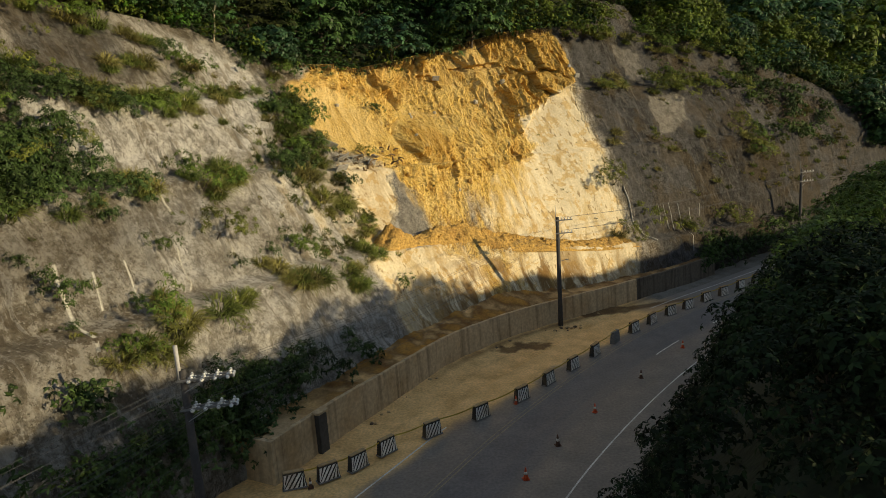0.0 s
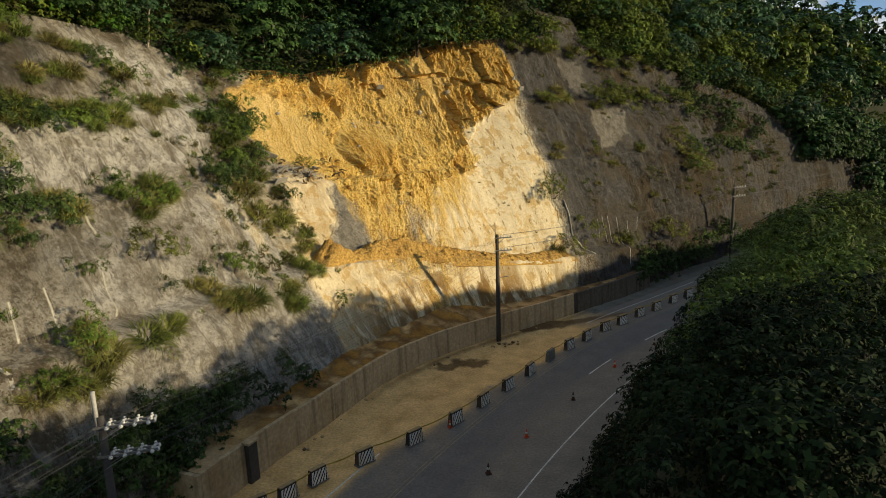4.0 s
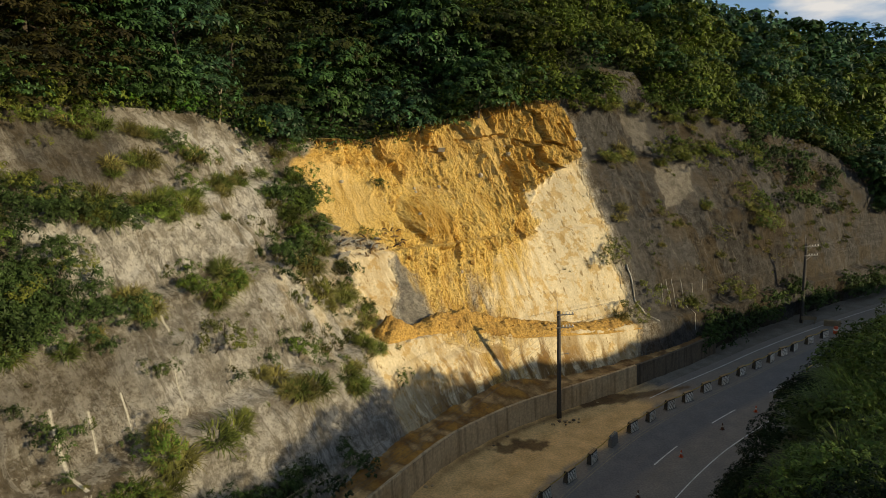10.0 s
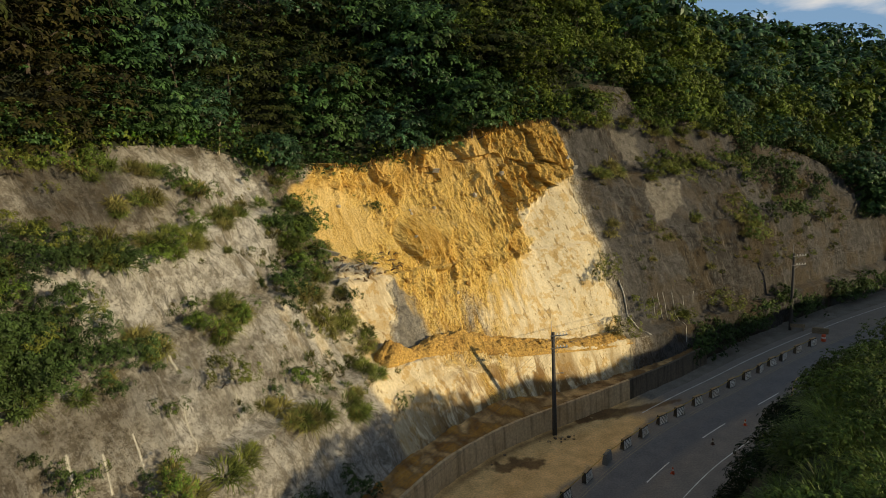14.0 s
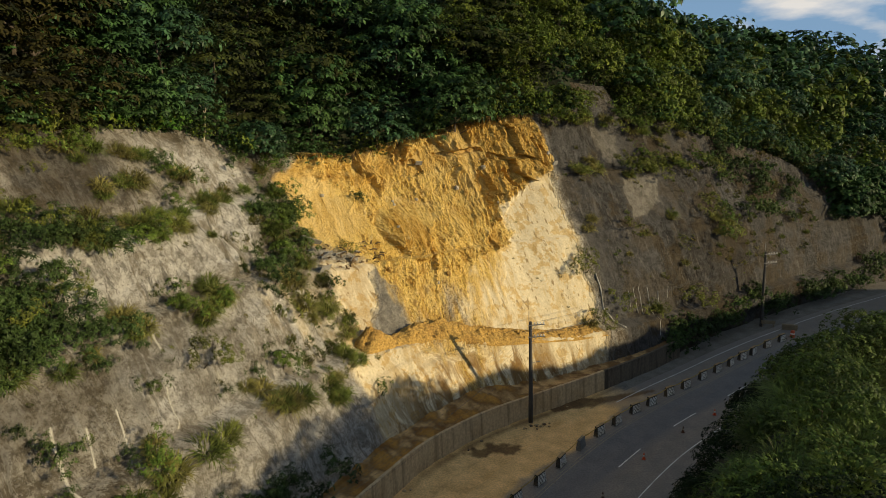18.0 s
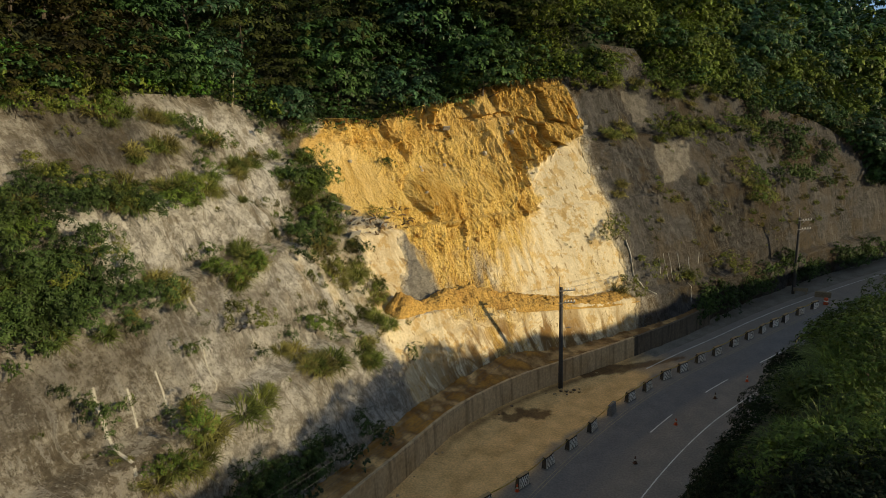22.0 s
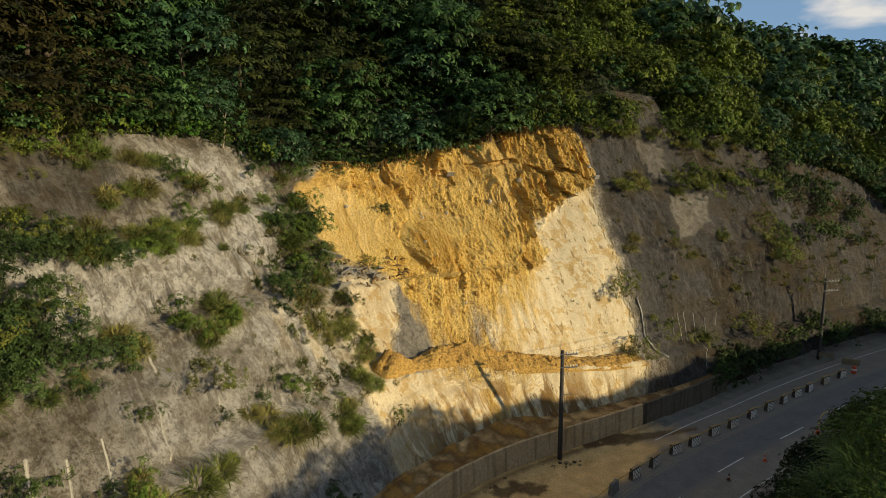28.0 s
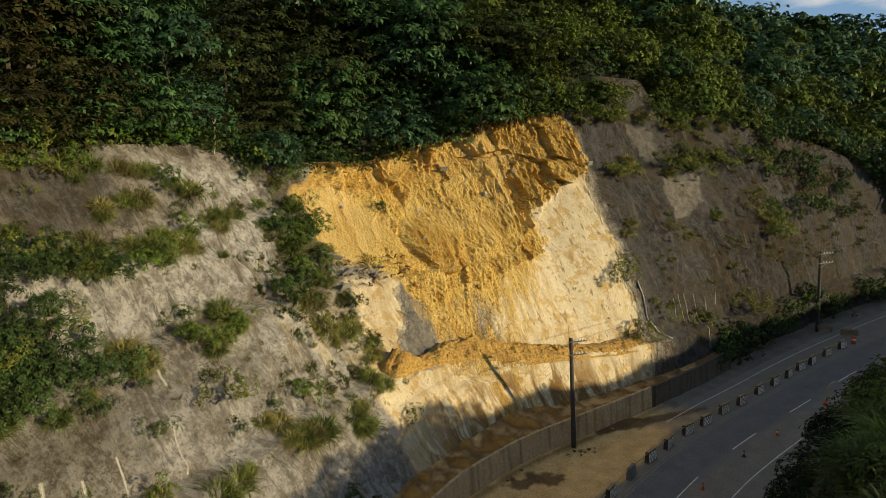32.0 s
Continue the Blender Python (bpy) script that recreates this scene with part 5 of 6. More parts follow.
# darker concrete for the panels from about s = 10 onward
WALL_DARK = material("dark_wall_concrete", (0.12, 0.095, 0.066), 0.8, 0.25, 1.0, 0.25, second=(0.07, 0.054, 0.036), streak=0.8)
wall = tagged(new("retaining_wall"), "low stained concrete retaining wall of upright panels along the shoulder", "retaining wall", kind="structure")
rng = random.Random(9)
step = 2.15
for i in range(28):
    s0 = -33.6 + i * step
    h = wall_height(s0 + step / 2) + rng.uniform(-0.012, 0.012)
    jut = rng.uniform(-0.008, 0.008)
    a, b, c, d = (Vector((*map(float, FOOT.at(s, o)), 0)) for s, o in ((s0 + 0.006, jut), (s0 + step - 0.006, jut), (s0 + step - 0.006, 0.34), (s0 + 0.006, 0.34)))
    bm = bmesh.new()
    low = [bm.verts.new(p + Vector((0, 0, -0.25))) for p in (a, b, c, d)]
    top = [bm.verts.new(p + Vector((0, 0, h + rng.uniform(-0.01, 0.01))) + (c - b) * 0.12 * (j < 2)) for j, p in enumerate((a, b, c, d))]
    bm.faces.new(top)
    for j in range(4):
        bm.faces.new((low[j], low[(j + 1) % 4], top[(j + 1) % 4], top[j]))
    bmesh.ops.bevel(bm, geom=[e for e in bm.edges if e.verts[0] in top and e.verts[1] in top], offset=0.03, segments=1, affect="EDGES")
    bmesh.ops.recalc_face_normals(bm, faces=bm.faces)
    me = bpy.data.meshes.new("panel")
    bm.to_mesh(me)
    bm.free()
    me.materials.append(WALL_CONC if s0 < 10 + rng.uniform(-4, 4) else WALL_DARK)
    part("panel", me, wall)

bm = bmesh.new()
ends = [Vector((*map(float, FOOT.at(s, o)), 0)) for s, o in ((-33.9, 0.02), (-33.62, 0.02), (-33.62, 3.6), (-33.9, 3.6))]
low = [bm.verts.new(c + Vector((0, 0, -0.25))) for c in ends]
top = [bm.verts.new(c + Vector((0, 0, 2.7))) for c in ends]
bm.faces.new(top)
for j in range(4):
    bm.faces.new((low[j], low[(j + 1) % 4], top[(j + 1) % 4], top[j]))
bmesh.ops.recalc_face_normals(bm, faces=bm.faces)
me = bpy.data.meshes.new("return_panel")
bm.to_mesh(me)
bm.free()
me.materials.append(WALL_CONC)
part("return_panel", me, wall)
PIER_DARK = material("damp_dark_concrete", (0.075, 0.066, 0.055), 0.9, 0.25, 1.0, 0.3, streak=0.6)
pier = new("drain_pier")
px, py = (float(c) for c in FOOT.at(-29.6, -0.1))
pier_m = pose(px, py, 0, 0, 0, math.degrees(FOOT.heading(-29.6)))
for name, w, dp, h, z in (("shaft", 0.8, 0.4, 2.9, 1.2), ("cap", 0.95, 0.6, 0.16, 2.7)):
    bm = bmesh.new()
    bmesh.ops.create_cube(bm, size=1.0, matrix=pier_m @ pose(0, 0, z) @ Matrix.Diagonal((w, dp, h, 1)))
    bmesh.ops.bevel(bm, geom=list(bm.edges), offset=0.025, segments=1, affect="EDGES")
    me = bpy.data.meshes.new(name)
    bm.to_mesh(me)
    bm.free()
    me.materials.append(PIER_DARK if name == "shaft" else WALL_CONC)
    part(name, me, pier)
tagged(pier, "dark damp drain pier set against the retaining wall", "drain pier")

S, A = np.meshgrid(np.arange(-33.5, 26.2, 0.15), np.linspace(0, 1, 22))
inner = cliff_point(S, 1.6 + 0 * S) + 0.5
DD = 0.3 + (inner - 0.3) * A
base = np.interp(S, [-40, -30, -20, -5, 8, 26], [2.8, 2.7, 2.5, 2.35, 2.3, 2.2]) - 0.12
hump = 0.9 * np.clip(1 - np.abs((S + 3.5) / 7), 0, 1) * A ** 0.8 + 0.5 * A * np.clip(1 - np.abs((S + 10) / 16), 0, 1)
X, Y = FOOT.at(S, DD)
lump = rough(X * 0.9, Y * 0.9, seed=81)
orange = np.clip(1.6 - np.abs((S + 10) / 16), 0, 1) * np.clip(2.2 * lump + 0.12, 0, 0.9)
shelf = tagged(new("mud_shelf", covered_grid("mud_shelf", np.stack([X, Y, base + hump + (0.3 * lump + 0.16 * np.abs(rough(X * 2.4, Y * 2.4, seed=82))) * A], -1), SHOULDER_MAT, (np.clip(0.9 + 1.2 * lump, 0, 1) * np.clip((S + 32) / 6, 0, 1), np.clip((-29 - S) / 5, 0, 0.5), orange))),
               "mud and gravel fill lying behind the retaining wall", "mud", kind="structure")

# ---- debris ridge on the first bench ----
S, A = np.meshgrid(np.arange(-12.8, 15.6, 0.12), np.linspace(0, 1, 26))
b1 = first_bench(S)
dm = slope_line(S, b1)
tall = np.interp(S, [-12.8, -12.3, -11.5, -10.3, -9.6, -8.4, -5, -2, 2, 8, 13, 14.5, 15.6], [0.0, 1.2, 2.1, 1.6, 0.9, 1.2, 1.8, 1.5, 1.1, 0.7, 0.9, 0.6, 0.0])
lump = rough(S * 0.9, A * 2.4, seed=91) + 1.1 * np.abs(rough(S * 2.0, A * 4.5, seed=95)) - 0.3
DD = dm - 0.75 - 0.30 * lump * np.sin(A * np.pi) + A * 1.9
ZZ = b1 - 0.15 + tall * (np.sin(np.clip(A * 1.35, 0, 1) * np.pi / 2) ** 0.8) * (1 + 0.28 * lump) - 0.25 * (1 - A) ** 3
X, Y = FOOT.at(S, DD)
debris = tagged(new("debris_ridge"), "ridge of slumped ochre soil lying on the lower bench", "landslide debris")
part("soil_bank", grid_mesh("soil_bank", np.stack([X, Y, ZZ], -1), SOIL_RAW), debris)
for i in range(70):
    a = rng.randrange(4, 16)
    c = rng.randrange(6, S.shape[1] - 6)
    bm = bmesh.new()
    bmesh.ops.create_icosphere(bm, subdivisions=1, radius=rng.uniform(0.06, 0.2) * min(1.0, float(tall[0, c])))
    for v in bm.verts:
        v.co *= rng.uniform(0.65, 1.25)
        v.co += Vector((float(X[a, c]), float(Y[a, c]), float(ZZ[a, c])))
    me = bpy.data.meshes.new("clod")
    bm.to_mesh(me)
    bm.free()
    me.materials.append(SOIL_RAW)
    part("clod", me, debris)


# ---- small solids ----
def box_bm(size, centre=(0, 0, 0), bevel=0.0, taper=1.0):
    bm = bmesh.new()
    bmesh.ops.create_cube(bm, size=1.0)
    for v in bm.verts:
        if v.co.z > 0:
            v.co.x *= 1 - (1 - taper) * 0.4
            v.co.y *= taper
        v.co = Vector((v.co.x * size[0], v.co.y * size[1], v.co.z * size[2])) + Vector(centre)
    if bevel:
        bmesh.ops.bevel(bm, geom=list(bm.edges), offset=bevel, segments=2, affect="EDGES")
    return bm


def mesh_from(bm, name, mat, smooth=False):
    me = bpy.data.meshes.new(name)
    bm.to_mesh(me)
    bm.free()
    me.materials.append(mat)
    if smooth:
        me.polygons.foreach_set("use_smooth", [True] * len(me.polygons))
    return me


def lathe(profile, seg=14):
    """A turned solid from (radius, height) pairs."""
    bm = bmesh.new()
    rings = [[bm.verts.new((r * math.cos(2 * math.pi * k / seg), r * math.sin(2 * math.pi * k / seg), z)) for k in range(seg)] for r, z in profile]
    for a, b in zip(rings, rings[1:]):
        for k in range(seg):
            bm.faces.new((a[k], a[(k + 1) % seg], b[(k + 1) % seg], b[k]))
    bm.faces.new(rings[-1])
    bm.faces.new(list(reversed(rings[0])))
    return bm


def tube(points, radius, seg=6):
    """A round tube along points; radius may be a number or one for each point."""
    P = [Vector(p) for p in points]
    bm = bmesh.new()
    rings = []
    for i, p in enumerate(P):
        ax = (P[min(i + 1, len(P) - 1)] - P[max(i - 1, 0)]).normalized()
        u = ax.orthogonal() if abs(ax.z) > 0.9 else ax.cross(Vector((0, 0, 1))).normalized()
        u.normalize()
        v = ax.cross(u)
        r = radius[i] if isinstance(radius, (list, tuple)) else radius
        rings.append([bm.verts.new(p + (u * math.cos(2 * math.pi * k / seg) + v * math.sin(2 * math.pi * k / seg)) * r) for k in range(seg)])
    for a, b in zip(rings, rings[1:]):
        for k in range(seg):
            bm.faces.new((a[k], a[(k + 1) % seg], b[(k + 1) % seg], b[k]))
    bm.faces.new(rings[-1])
    bm.faces.new(list(reversed(rings[0])))
    bmesh.ops.recalc_face_normals(bm, faces=bm.faces)
    return bm


# ---- striped barriers, tape and cones ----
BLOCK_PAINT = material("barrier_white_paint", (0.80, 0.77, 0.70), 0.7, 0.2, 3.0, 0.2, second=(0.55, 0.45, 0.33))
BLOCK_BLACK = material("barrier_black_paint", (0.030, 0.026, 0.022), 0.75, 0.3, 3.0, 0.2, second=(0.13, 0.09, 0.05))
BLOCK_GREY = material("barrier_grey_concrete", (0.20, 0.19, 0.175), 0.9, 0.25, 3.0, 0.3)
TAPE = material("yellow_tape", (0.62, 0.44, 0.07), 0.5, 0.15, 4.0, 0)
W, H, TH = 1.3, 1.0, 0.45


def face_y(z):
    return -TH / 2 * (1 - 0.3 * (z / H))


def barrier_thing(body_mat, striped, label):
    e = new("traffic_barrier")
    part("body", mesh_from(box_bm((W, TH, H), (0, 0, H / 2), 0.03, 0.7), "body", body_mat), e)
    if striped:
        for k in range(7):
            x0 = -1.08 + k * 0.27
            corners = []
            for z, shift in ((0.10, 0.0), (0.91, 0.55)):
                half = 0.5 * W * (1 - 0.12 * z / H) - 0.04
                corners.append([(min(max(x0 + shift + w, -half), half), face_y(z) - 0.012, z) for w in (0.0, 0.15)])
            (a, b), (c, d) = corners
            if b[0] - a[0] + d[0] - c[0] < 0.03:
                continue
            pts = [a, b, d, c]
            back = [(x, y + 0.02, z) for x, y, z in pts]
            part("stripe", mesh_of("stripe", pts + back, [(0, 1, 2, 3), (4, 7, 6, 5), (0, 4, 5, 1), (1, 5, 6, 2), (2, 6, 7, 3), (3, 7, 4, 0)], BLOCK_PAINT), e, "white slanting stripe")
        part("mud_cap", mesh_from(box_bm((W * 0.86, TH * 0.66, 0.05), (0, 0, H + 0.015), 0.015), "mud_cap", MUD), e, "dried mud caked on the top")
        part("base", mesh_from(box_bm((W + 0.06, TH + 0.06, 0.1), (0, 0, 0.05), 0.02), "base", BLOCK_GREY), e)
    return tagged(e, label, "traffic barrier", group="barriers along the closed lane")


BARRIERS = [(-20.4, -25.4), (-18.6, -24.8), (-17.0, -23.8), (-15.4, -22.2), (-12.6, -20.4), (-9.3, -18.4), (-6.2, -16.0), (-3.8, -13.5), (-1.4, -11.0), (1.0, -8.4), (3.5, -5.6), (5.9, -3.3),
            (8.2, -1.3), (10.8, 0.9), (13.1, 2.4), (15.8, 4.5), (18.3, 6.1), (21.2, 8.3), (23.8, 10.1), (26.2, 11.8), (28.5, 13.5), (30.6, 14.9), (33.6, 17.0), (36.6, 18.9)]
striped = barrier_thing(BLOCK_BLACK, True, "black concrete barrier block with white slanting stripes, mud-splashed")
plain = barrier_thing(BLOCK_GREY, False, "plain dark grey concrete barrier block in the striped row")
tape_pts = []
for i, (x, y) in enumerate(BARRIERS):
    x1, y1 = BARRIERS[min(i + 1, len(BARRIERS) - 1)]
    x0, y0 = BARRIERS[max(i - 1, 0)]
    turn = math.degrees(math.atan2(y1 - y0, x1 - x0)) + rng.uniform(-8, 8)
    m = pose(x, y, 0.035, 0, 0, turn)
    if i == 10:
        plain.matrix_world = m
    elif i == 0:
        striped.matrix_world = m
    else:
        copy_thing(striped, m)
    tape_pts.append((x, y, H + 0.06))
tape = new("barrier_tape")
for a, b in zip(tape_pts, tape_pts[1:]):
    a, b = Vector(a), Vector(b)
    ps = [a.lerp(b, t / 6) - Vector((0, 0, 0.16 * math.sin(math.pi * t / 6))) for t in range(7)]
    vs = [p + Vector((0, 0, h)) for p in ps for h in (-0.045, 0.045)]
    part("strip", mesh_of("strip", vs, [(2 * k, 2 * k + 2, 2 * k + 3, 2 * k + 1) for k in range(6)], TAPE), tape)
tagged(tape, "yellow warning tape strung along the barrier tops", "warning tape")

CONE_RED = material("cone_orange", (0.62, 0.085, 0.02), 0.5, 0.15, 4.0, 0)
CONE_DARK = material("cone_dirty", (0.10, 0.045, 0.025), 0.8, 0.25, 4.0, 0)


def cone_thing(mat, label):
    e = new("traffic_cone")
    part("base", mesh_from(box_bm((0.42, 0.42, 0.05), (0, 0, 0.025), 0.012), "base", mat), e)
    part("body", mesh_from(lathe([(0.17, 0.05), (0.15, 0.12), (0.045, 0.78), (0.03, 0.8)]), "body", mat, True), e)
    part("band", mesh_from(lathe([(0.119, 0.34), (0.09, 0.52), (0.088, 0.52), (0.1, 0.4)]), "band", BLOCK_PAINT, True), e, "pale reflective band")
    return tagged(e, label, "traffic cone", group="cones on the road")


for mat, label, places in ((CONE_RED, "orange traffic cone on the asphalt", [(-7.6, -26.4), (-1.76, -18.8), (-6.7, -16.6), (8.4, -8.1), (18.4, -0.5), (31.7, 8.7)]),
                           (CONE_DARK, "dirt-darkened traffic cone on the road", [(-5.1, -22.9), (3.04, -13.7), (-19.5, -25.5), (13.8, -3.7)])):
    one = cone_thing(mat, label)
    for i, (x, y) in enumerate(places):
        if i == 0:
            one.matrix_world = pose(x, y, 0.012, 0, 0, 10) @ Matrix.Scale(0.88, 4)
        else:
            copy_thing(one, pose(x, y, 0.012, 0, 0, rng.uniform(0, 90)) @ Matrix.Scale(0.88, 4))
lamp = new("warning_post")
part("base", mesh_from(lathe([(0.22, 0), (0.2, 0.25), (0.06, 0.4)]), "base", CONE_RED, True), lamp, "red weighted foot")
part("arm", mesh_from(tube([(0, 0, 0.3), (0.05, 0.03, 1.2), (0.2, 0.12, 1.75), (0.6, 0.35, 2.0), (1.3, 0.75, 2.05)], 0.045, 8), "arm", TAPE, True), lamp, "bent yellow arm")
lamp.matrix_world = pose(26.0, 4.7, 0.012)
tagged(lamp, "bent yellow warning post on a red foot", "warning post")
CRATE = material("weathered_timber", (0.24, 0.185, 0.115), 0.85, 0.3, 3.0, 0.4)
crate = new("timber_block")
for k in range(3):
    part("board", mesh_from(box_bm((1.9, 0.5, 0.24), (0, 0, 0.13 + 0.26 * k), 0.02), "board", CRATE), crate)
crate.matrix_world = pose(40.3, 23.3, 0, 0, 0, -28)
tagged(crate, "stacked brown timber closing the end of the lane", "timber stack")
board = new("barrier_board")
part("panel", mesh_from(box_bm((1.8, 0.08, 0.5), (0, 0, 0.65), 0.015), "panel", CRATE), board)
for x in (-0.7, 0.7):
    part("leg", mesh_from(box_bm((0.08, 0.4, 0.9), (x, 0, 0.45), 0.01), "leg", CRATE), board)
board.matrix_world = pose(38.2, 25.0, 0.0, 0, 0, -20)
tagged(board, "brown board barricade beside the lane end", "barricade")
drum = new("traffic_drum")
part("body", mesh_from(lathe([(0.3, 0.0), (0.28, 0.35), (0.26, 0.36), (0.25, 0.9), (0.2, 0.95)]), "body", CONE_RED, True), drum)
part("band", mesh_from(lathe([(0.272, 0.45), (0.268, 0.62), (0.25, 0.62), (0.25, 0.45)]), "band", BLOCK_PAINT, True), drum, "pale band")
drum.matrix_world = pose(38.9, 20.3, 0.0)
tagged(drum, "orange traffic drum at the end of the barrier row", "traffic drum")

# ---- poles and lines ----
POLE_CONC = material("pole_concrete", (0.055, 0.05, 0.046), 0.85, 0.2, 2.0, 0.2)
STEEL = material("galvanised_steel", (0.30, 0.30, 0.30), 0.45, 0.15, 3.0, 0, metal=0.7)
CERAMIC = material("white_ceramic", (0.78, 0.78, 0.76), 0.25, 0.05, 3.0, 0)
CABLE = material("cable", (0.07, 0.07, 0.07), 0.6, 0.1, 3.0, 0)
RISER = material("riser_grey", (0.42, 0.41, 0.39), 0.6, 0.15, 3.0, 0)
INSULATOR = mesh_from(lathe([(0.025, 0), (0.07, 0.02), (0.08, 0.07), (0.04, 0.09), (0.065, 0.12), (0.065, 0.16), (0.025, 0.19)], 10), "insulator", CERAMIC, True)


def pole_thing(x, y, height, arm_dir, arm_heights, arm_len, rod, label, per_arm=3, big=False):
    e = new("utility_pole")
    part("shaft", mesh_from(lathe([(0.24, -0.6), (0.22, 2), (0.155, height)], 12), "shaft", POLE_CONC, True), e)
    if rod:
        part("rod", mesh_from(tube([(-0.16, 0, height - 0.8), (-0.16, 0, height + rod)], 0.10 if big else 0.03, 8), "rod", RISER if big else STEEL, True), e, "pale grey riser tube at the top" if big else "thin steel rod at the top")
    tips = []
    for h, back in [(h, b) for h in arm_heights for b in ((0.0, 0.32) if big else (0.0,))]:
        arm = part("crossarm", mesh_from(box_bm((arm_len + 0.3, 0.09, 0.1), ((arm_len - 0.3) / 2, -0.16 + back, h), 0.008), "crossarm", STEEL), e)
        part("brace", mesh_from(tube([(0, -0.16 + back, h - 0.55), (arm_len * 0.45, -0.16 + back, h - 0.03)], 0.022), "brace", STEEL), e)
        for k in range(per_arm):
            xx = 0.35 + (arm_len - 0.45) * k / max(per_arm - 1, 1)
            ins = new("insulator", INSULATOR)
            ins.parent = arm
            ins.location = (xx, -0.16 + back, h + 0.05)
            if not back:
                tips.append((xx, -0.16, h + 0.28))
            if big:
                for sx, tilt in ((-0.12, 80), (0.1, -80)):
                    hang = new("insulator", INSULATOR)
                    hang.parent = arm
                    hang.matrix_local = Matrix.Translation((xx + sx, -0.16 + back, h - 0.05)) @ pose(0, 0, 0, tilt, 0, 0) @ Matrix.Scale(1.15, 4)
    m = pose(x, y, 0.0, 0, 0, arm_dir)
    e.matrix_world = m
    tagged(e, label, "utility pole", group="poles along the road")
    return [m @ Vector(t) for t in tips]


p_near = pole_thing(-23.2, -31.6, 9.55, 10, (9.1, 7.75), 2.1, 1.15, "dark concrete utility pole crowded with white insulators", 4, True)
p_mid = pole_thing(0.0, 0.0, 10.4, 6, (10.1, 8.9), 1.35, 1.1, "dark concrete utility pole with two short crossarms at the wall", 4)
p_far = pole_thing(37.5, 25.5, 10.6, 4, (10.2, 9.0), 1.6, 1.1, "dark concrete utility pole with two crossarms beside the bend", 4)
p_left = pole_thing(-38.5, -60, 10.2, 10, (9.75, 8.35), 2.0, 0, "dark concrete utility pole farther down the road", 4)
p_right = pole_thing(76, 48.5, 10.6, 4, (10.2, 9.0), 1.6, 0, "dark concrete utility pole farther along the bend", 4)


def line_between(a, b, sag, label="thin black overhead power line"):
    pts = [a.lerp(b, t / 22) - Vector((0, 0, sag * 4 * (t / 22) * (1 - t / 22))) for t in range(23)]
    tagged(new("power_line", mesh_from(tube(pts, 0.0085, 4), "power_line", CABLE)), label, "power line", group="overhead lines")


for i in (0, 1, 3, 4, 5, 7):
    for a, b, sag in ((p_left, p_near, 0.5), (p_near, p_mid, 0.7), (p_mid, p_far, 0.7), (p_far, p_right, 0.6)):
        line_between(a[i], b[i], sag)
line_between(Vector((-23.2, -31.6, 7.4)), Vector((0, 0, 7.6)), 0.6)
line_between(Vector((-38.5, -60, 7.2)), Vector((-23.2, -31.6, 7.4)), 0.4)
for i in (2, 6):
    line_between(p_left[i], p_near[i], 0.8)
for h, sag in ((6.9, 0.5), (6.3, 0.7), (5.6, 0.6)):
    line_between(Vector((-38.5, -60, h - 0.2)), Vector((-23.2, -31.6, h)), sag, "black communication cable slung between poles")
line_between(Vector((-23.2, -31.6, 6.3)), Vector((0, 0, 6.9)), 0.7, "black communication cable slung between poles")
junction = new("pole_lamp")
part("arm", mesh_from(tube([(0, 0, 0), (0.5, -0.1, 0.12)], 0.025), "arm", STEEL), junction)
part("head", mesh_from(box_bm((0.3, 0.16, 0.09), (0.6, -0.12, 0.13), 0.02), "head", STEEL), junction)
junction.matrix_world = pose(0.14, -0.08, 6.3)
tagged(junction, "small grey lamp arm fixed to the pole", "lamp")

# ---- pipes and chutes on the face ----
PIPE = material("white_plastic_pipe", (0.48, 0.465, 0.42), 0.5, 0.15, 3.0, 0, second=(0.32, 0.29, 0.23))
CHUTE = material("pale_chute_concrete", (0.42, 0.40, 0.35), 0.9, 0.2, 2.0, 0.2)


def face_tube(path, radius, label, mat, out=0.12):
    pts = []
    for (s0, z0), (s1, z1) in zip(path, path[1:]):
        for t in range(6):
            f = t / 6
            pts.append(on_cliff(s0 + (s1 - s0) * f, z0 + (z1 - z0) * f, out))
    pts.append(on_cliff(*path[-1], out))
    tagged(new("drain_pipe", mesh_from(tube(pts, radius, 7), "drain_pipe", mat, True)), label, "drain pipe", group="drains on the face")


face_tube([(17.2, 11.2), (17.1, 8.8), (16.9, 7.2), (17.6, 6.0), (18.2, 5.2)], 0.08, "white plastic hose hanging down the dark face", PIPE)
for s0, z0, s1, z1 in ((22.2, 8.4, 22.0, 6.6), (23.4, 8.6, 23.2, 6.0), (24.4, 8.5, 24.0, 5.7), (25.8, 8.2, 25.4, 5.5), (25.2, 5.0, 24.4, 3.4), (27.4, 7.6, 27.2, 6.4), (29.4, 7.8, 29.1, 6.8)):
    face_tube([(s0, z0), (s1 - 0.15, z1 - 0.4)], 0.035, "pale weathered drain pipe down the face", PIPE, 0.03)


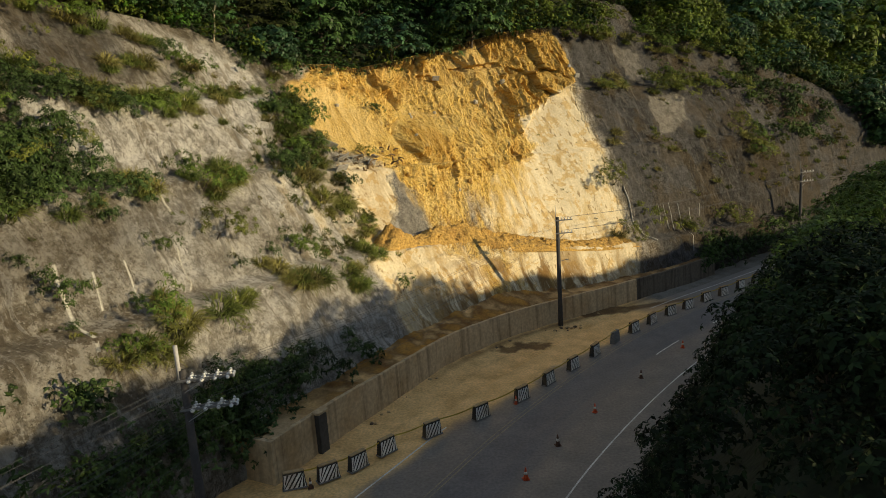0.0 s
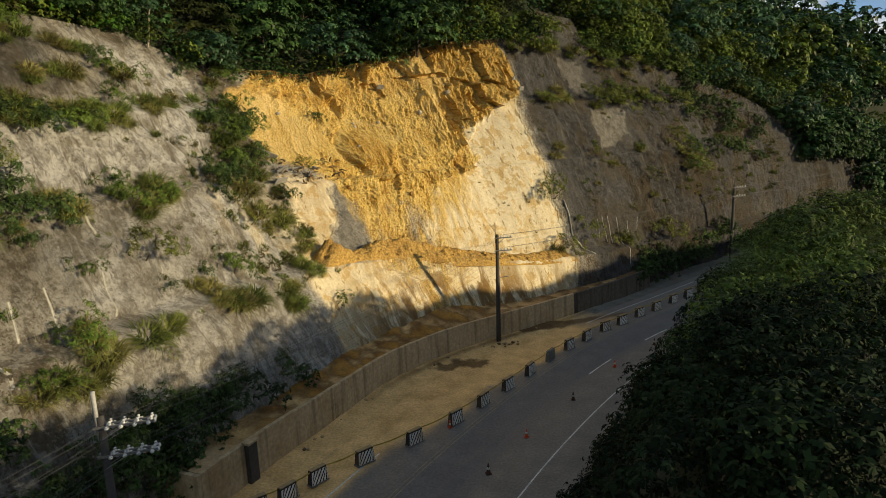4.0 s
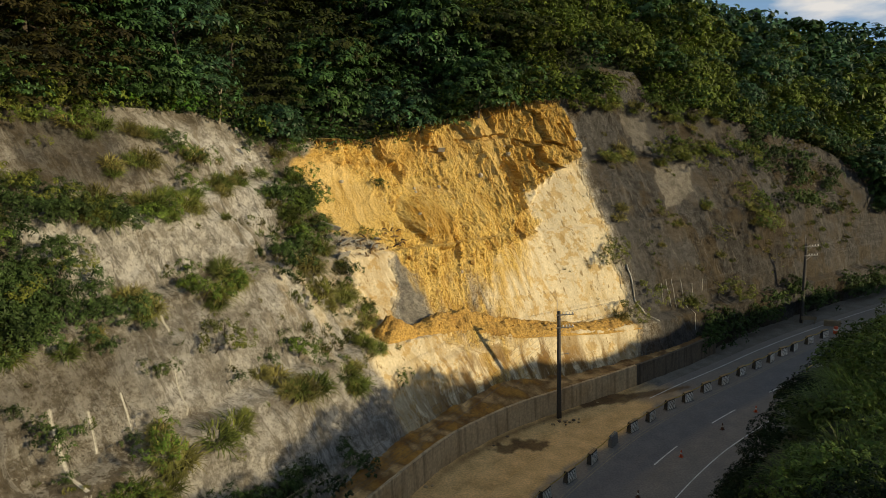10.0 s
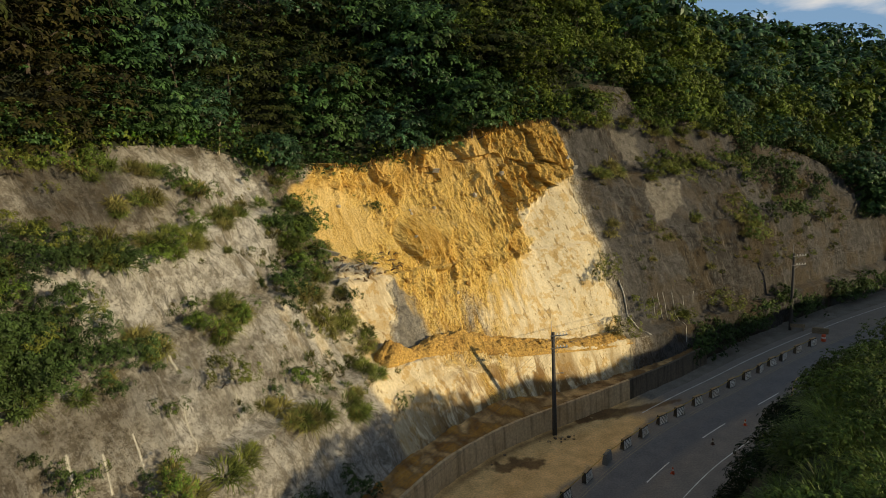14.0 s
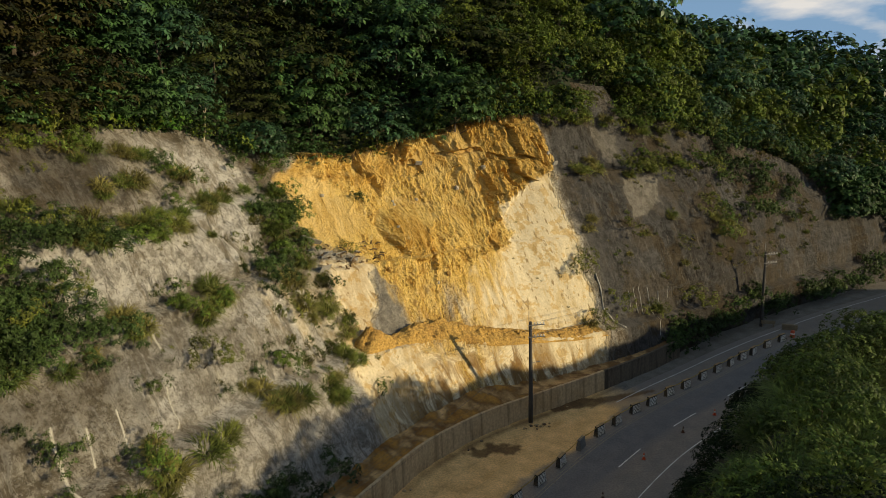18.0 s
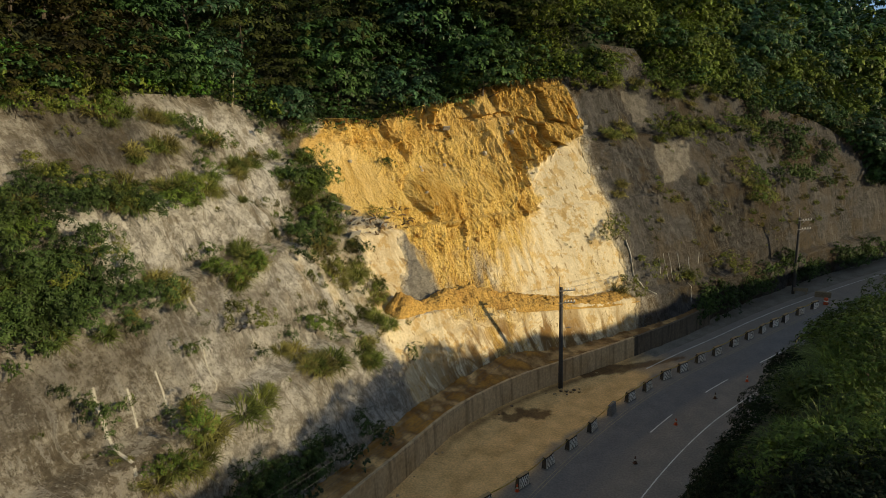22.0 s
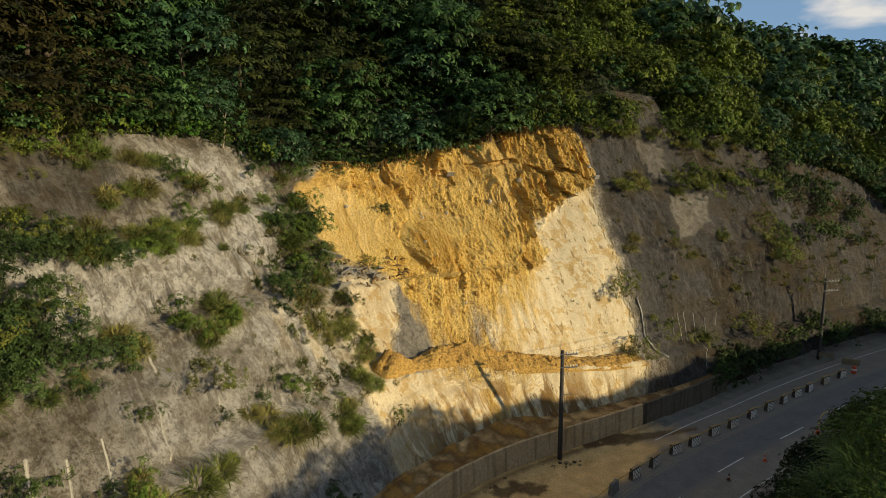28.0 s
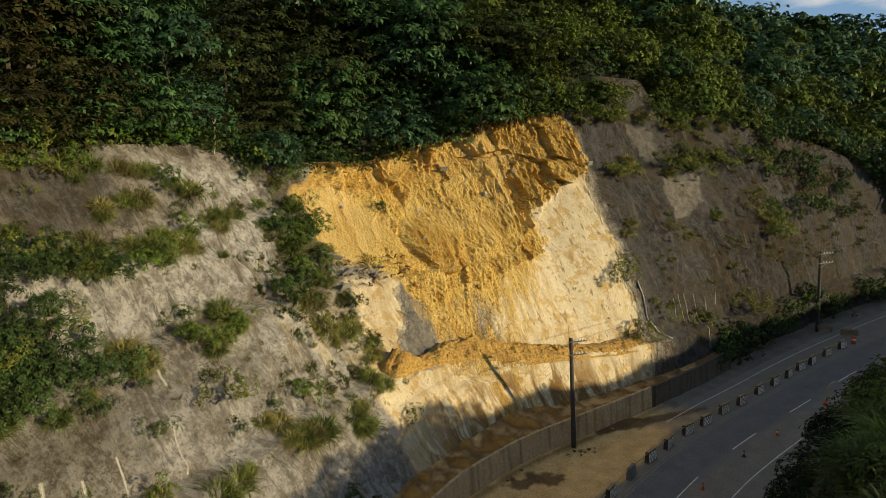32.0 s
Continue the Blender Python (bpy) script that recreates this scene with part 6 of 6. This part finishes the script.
def face_chute(path, width, label):
    """A shallow concrete gutter following the face: floor and two low kerbs."""
    (s0, z0), (s1, z1) = path
    e = new("drain_chute")
    for name, a, b, h in (("gutter_floor", -width / 2, width / 2, 0.02), ("kerb", -width / 2 - 0.03, -width / 2, 0.05), ("kerb", width / 2, width / 2 + 0.03, 0.05)):
        rows = [[on_cliff(s0 + (s1 - s0) * k / 12 + o, z0 + (z1 - z0) * k / 12, lift) for o, lift in ((a, -0.1), (a, h), (b, h), (b, -0.1))] for k in range(13)]
        part(name, grid_mesh(name, np.array([[tuple(c) for c in row] for row in rows]), CHUTE, False), e)
    tagged(e, label, "drain chute", group="drains on the face")


for path, w in (([(-38.2, 13.4), (-39.1, 9.2)], 0.14), ([(-34.3, 12.8), (-34.7, 10.8)], 0.06), ([(-29.6, 16.6), (-29.9, 15.0)], 0.12), ([(-30.6, 12.8), (-31.1, 10.2)], 0.06), ([(-26.2, 12.2), (-26.4, 10.6)], 0.06), ([(-36.4, 12.6), (-37.0, 10.6)], 0.07)):
    face_chute(path, w, "pale concrete drain chute down the face")

# ---- broken slabs, sticks and stones on the slide ----
BROKEN = material("broken_concrete", (0.27, 0.26, 0.24), 0.95, 0.3, 2.0, 0.5)
STICK = material("dead_wood", (0.17, 0.11, 0.055), 0.95, 0.3, 3.0, 0.4)
STONE = material("pale_stone", (0.42, 0.37, 0.28), 0.95, 0.25, 2.0, 0.5)
for s0, z0, w, h, tilt in ((-12.0, 15.9, 1.6, 1.1, 35), (-11.0, 17.0, 1.5, 0.5, 60), (-10.0, 16.9, 1.3, 0.4, 50), (-9.3, 16.3, 1.0, 0.5, 20), (-8.7, 16.8, 0.9, 0.35, 70), (-11.5, 18.3, 2.6, 1.0, 45), (1.4, 24.6, 0.9, 0.6, 40), (16.9, 24.0, 0.9, 0.5, 25), (16.5, 25.2, 0.5, 0.4, 10)):
    ob = tagged(new("broken_slab", mesh_from(box_bm((w, 0.16, h), (0, 0, 0), 0.03, 0.75), "broken_slab", BROKEN)), "broken grey concrete slab lodged in the slide edge", "concrete slab", group="broken slabs")
    ob.matrix_world = Matrix.Translation(on_cliff(s0, z0, 0.35)) @ pose(0, 0, 0, tilt, rng.uniform(-25, 25), math.degrees(FOOT.heading(s0)) + rng.uniform(-15, 15))
for i in range(34):
    s0, z0 = rng.uniform(-11.4, -6.8), rng.uniform(15.6, 17.6)
    p = on_cliff(s0, z0, 0.35)
    q = p + Vector((rng.uniform(-0.8, 0.8), rng.uniform(-0.5, 0.2), rng.uniform(-0.5, 0.4)))
    tagged(new("dead_branch", mesh_from(tube([p, p.lerp(q, 0.5) + Vector((0, 0, 0.1)), q], [0.09, 0.07, 0.03]), "dead_branch", STICK)), "dead branch tangled in the slide edge", "branch", group="dead branches")
for i in range(16):
    s0 = rng.choice((rng.uniform(-9, 10), rng.uniform(-9, 0)))
    z0 = rng.uniform(12, 24) if s0 < 4 else rng.uniform(17, 25)
    bm = bmesh.new()
    bmesh.ops.create_icosphere(bm, subdivisions=1, radius=rng.uniform(0.12, 0.4))
    for v in bm.verts:
        v.co *= rng.uniform(0.7, 1.2)
    ob = tagged(new("stone", mesh_from(bm, "stone", STONE if i % 3 else SOIL_RAW)), "loose stone caught in the ochre slide soil", "stone", group="stones in the slide")
    ob.matrix_world = Matrix.Translation(on_cliff(s0, z0, 0.02)) @ pose(0, 0, 0, rng.uniform(0, 90), 0, rng.uniform(0, 360))
for i in range(26):
    x, y = (rng.gauss(0.6, 0.7), rng.gauss(-0.9, 0.35)) if i < 14 else (rng.uniform(-22, 4), 0.0)
    if i >= 14:
        x, y = (float(c) for c in FOOT.at(rng.uniform(-26, 6), rng.uniform(-0.9, -0.3)))
    bm = bmesh.new()
    bmesh.ops.create_icosphere(bm, subdivisions=1, radius=rng.uniform(0.07, 0.2))
    for v in bm.verts:
        v.co *= rng.uniform(0.65, 1.25)
        v.co.z *= 0.6
    ob = tagged(new("mud_clod", mesh_from(bm, "mud_clod", MUD if i % 3 else WET_MUD)), "lump of dried mud lying on the shoulder", "mud clod", group="clods on the shoulder")
    ob.matrix_world = pose(x, y, 0.04, 0, 0, rng.uniform(0, 360))
snag = new("dead_tree")
PALE_BARK = material("pale_bark", (0.42, 0.36, 0.27), 0.9, 0.2, 3.0, 0.3)
base = on_cliff(-15.4, 28.2, 0.2)
part("trunk", mesh_from(tube([base, base + Vector((0.25, 0, 1.2)), base + Vector((0.35, 0.1, 2.6)), base + Vector((0.6, 0.1, 3.6))], [0.10, 0.08, 0.07, 0.04]), "trunk", PALE_BARK), snag)
part("limb", mesh_from(tube([base + Vector((0.35, 0.1, 2.5)), base + Vector((-0.1, 0, 3.5))], [0.05, 0.02]), "limb", PALE_BARK), snag)
tagged(snag, "thin pale bare trunk at the edge of the cut", "dead tree")
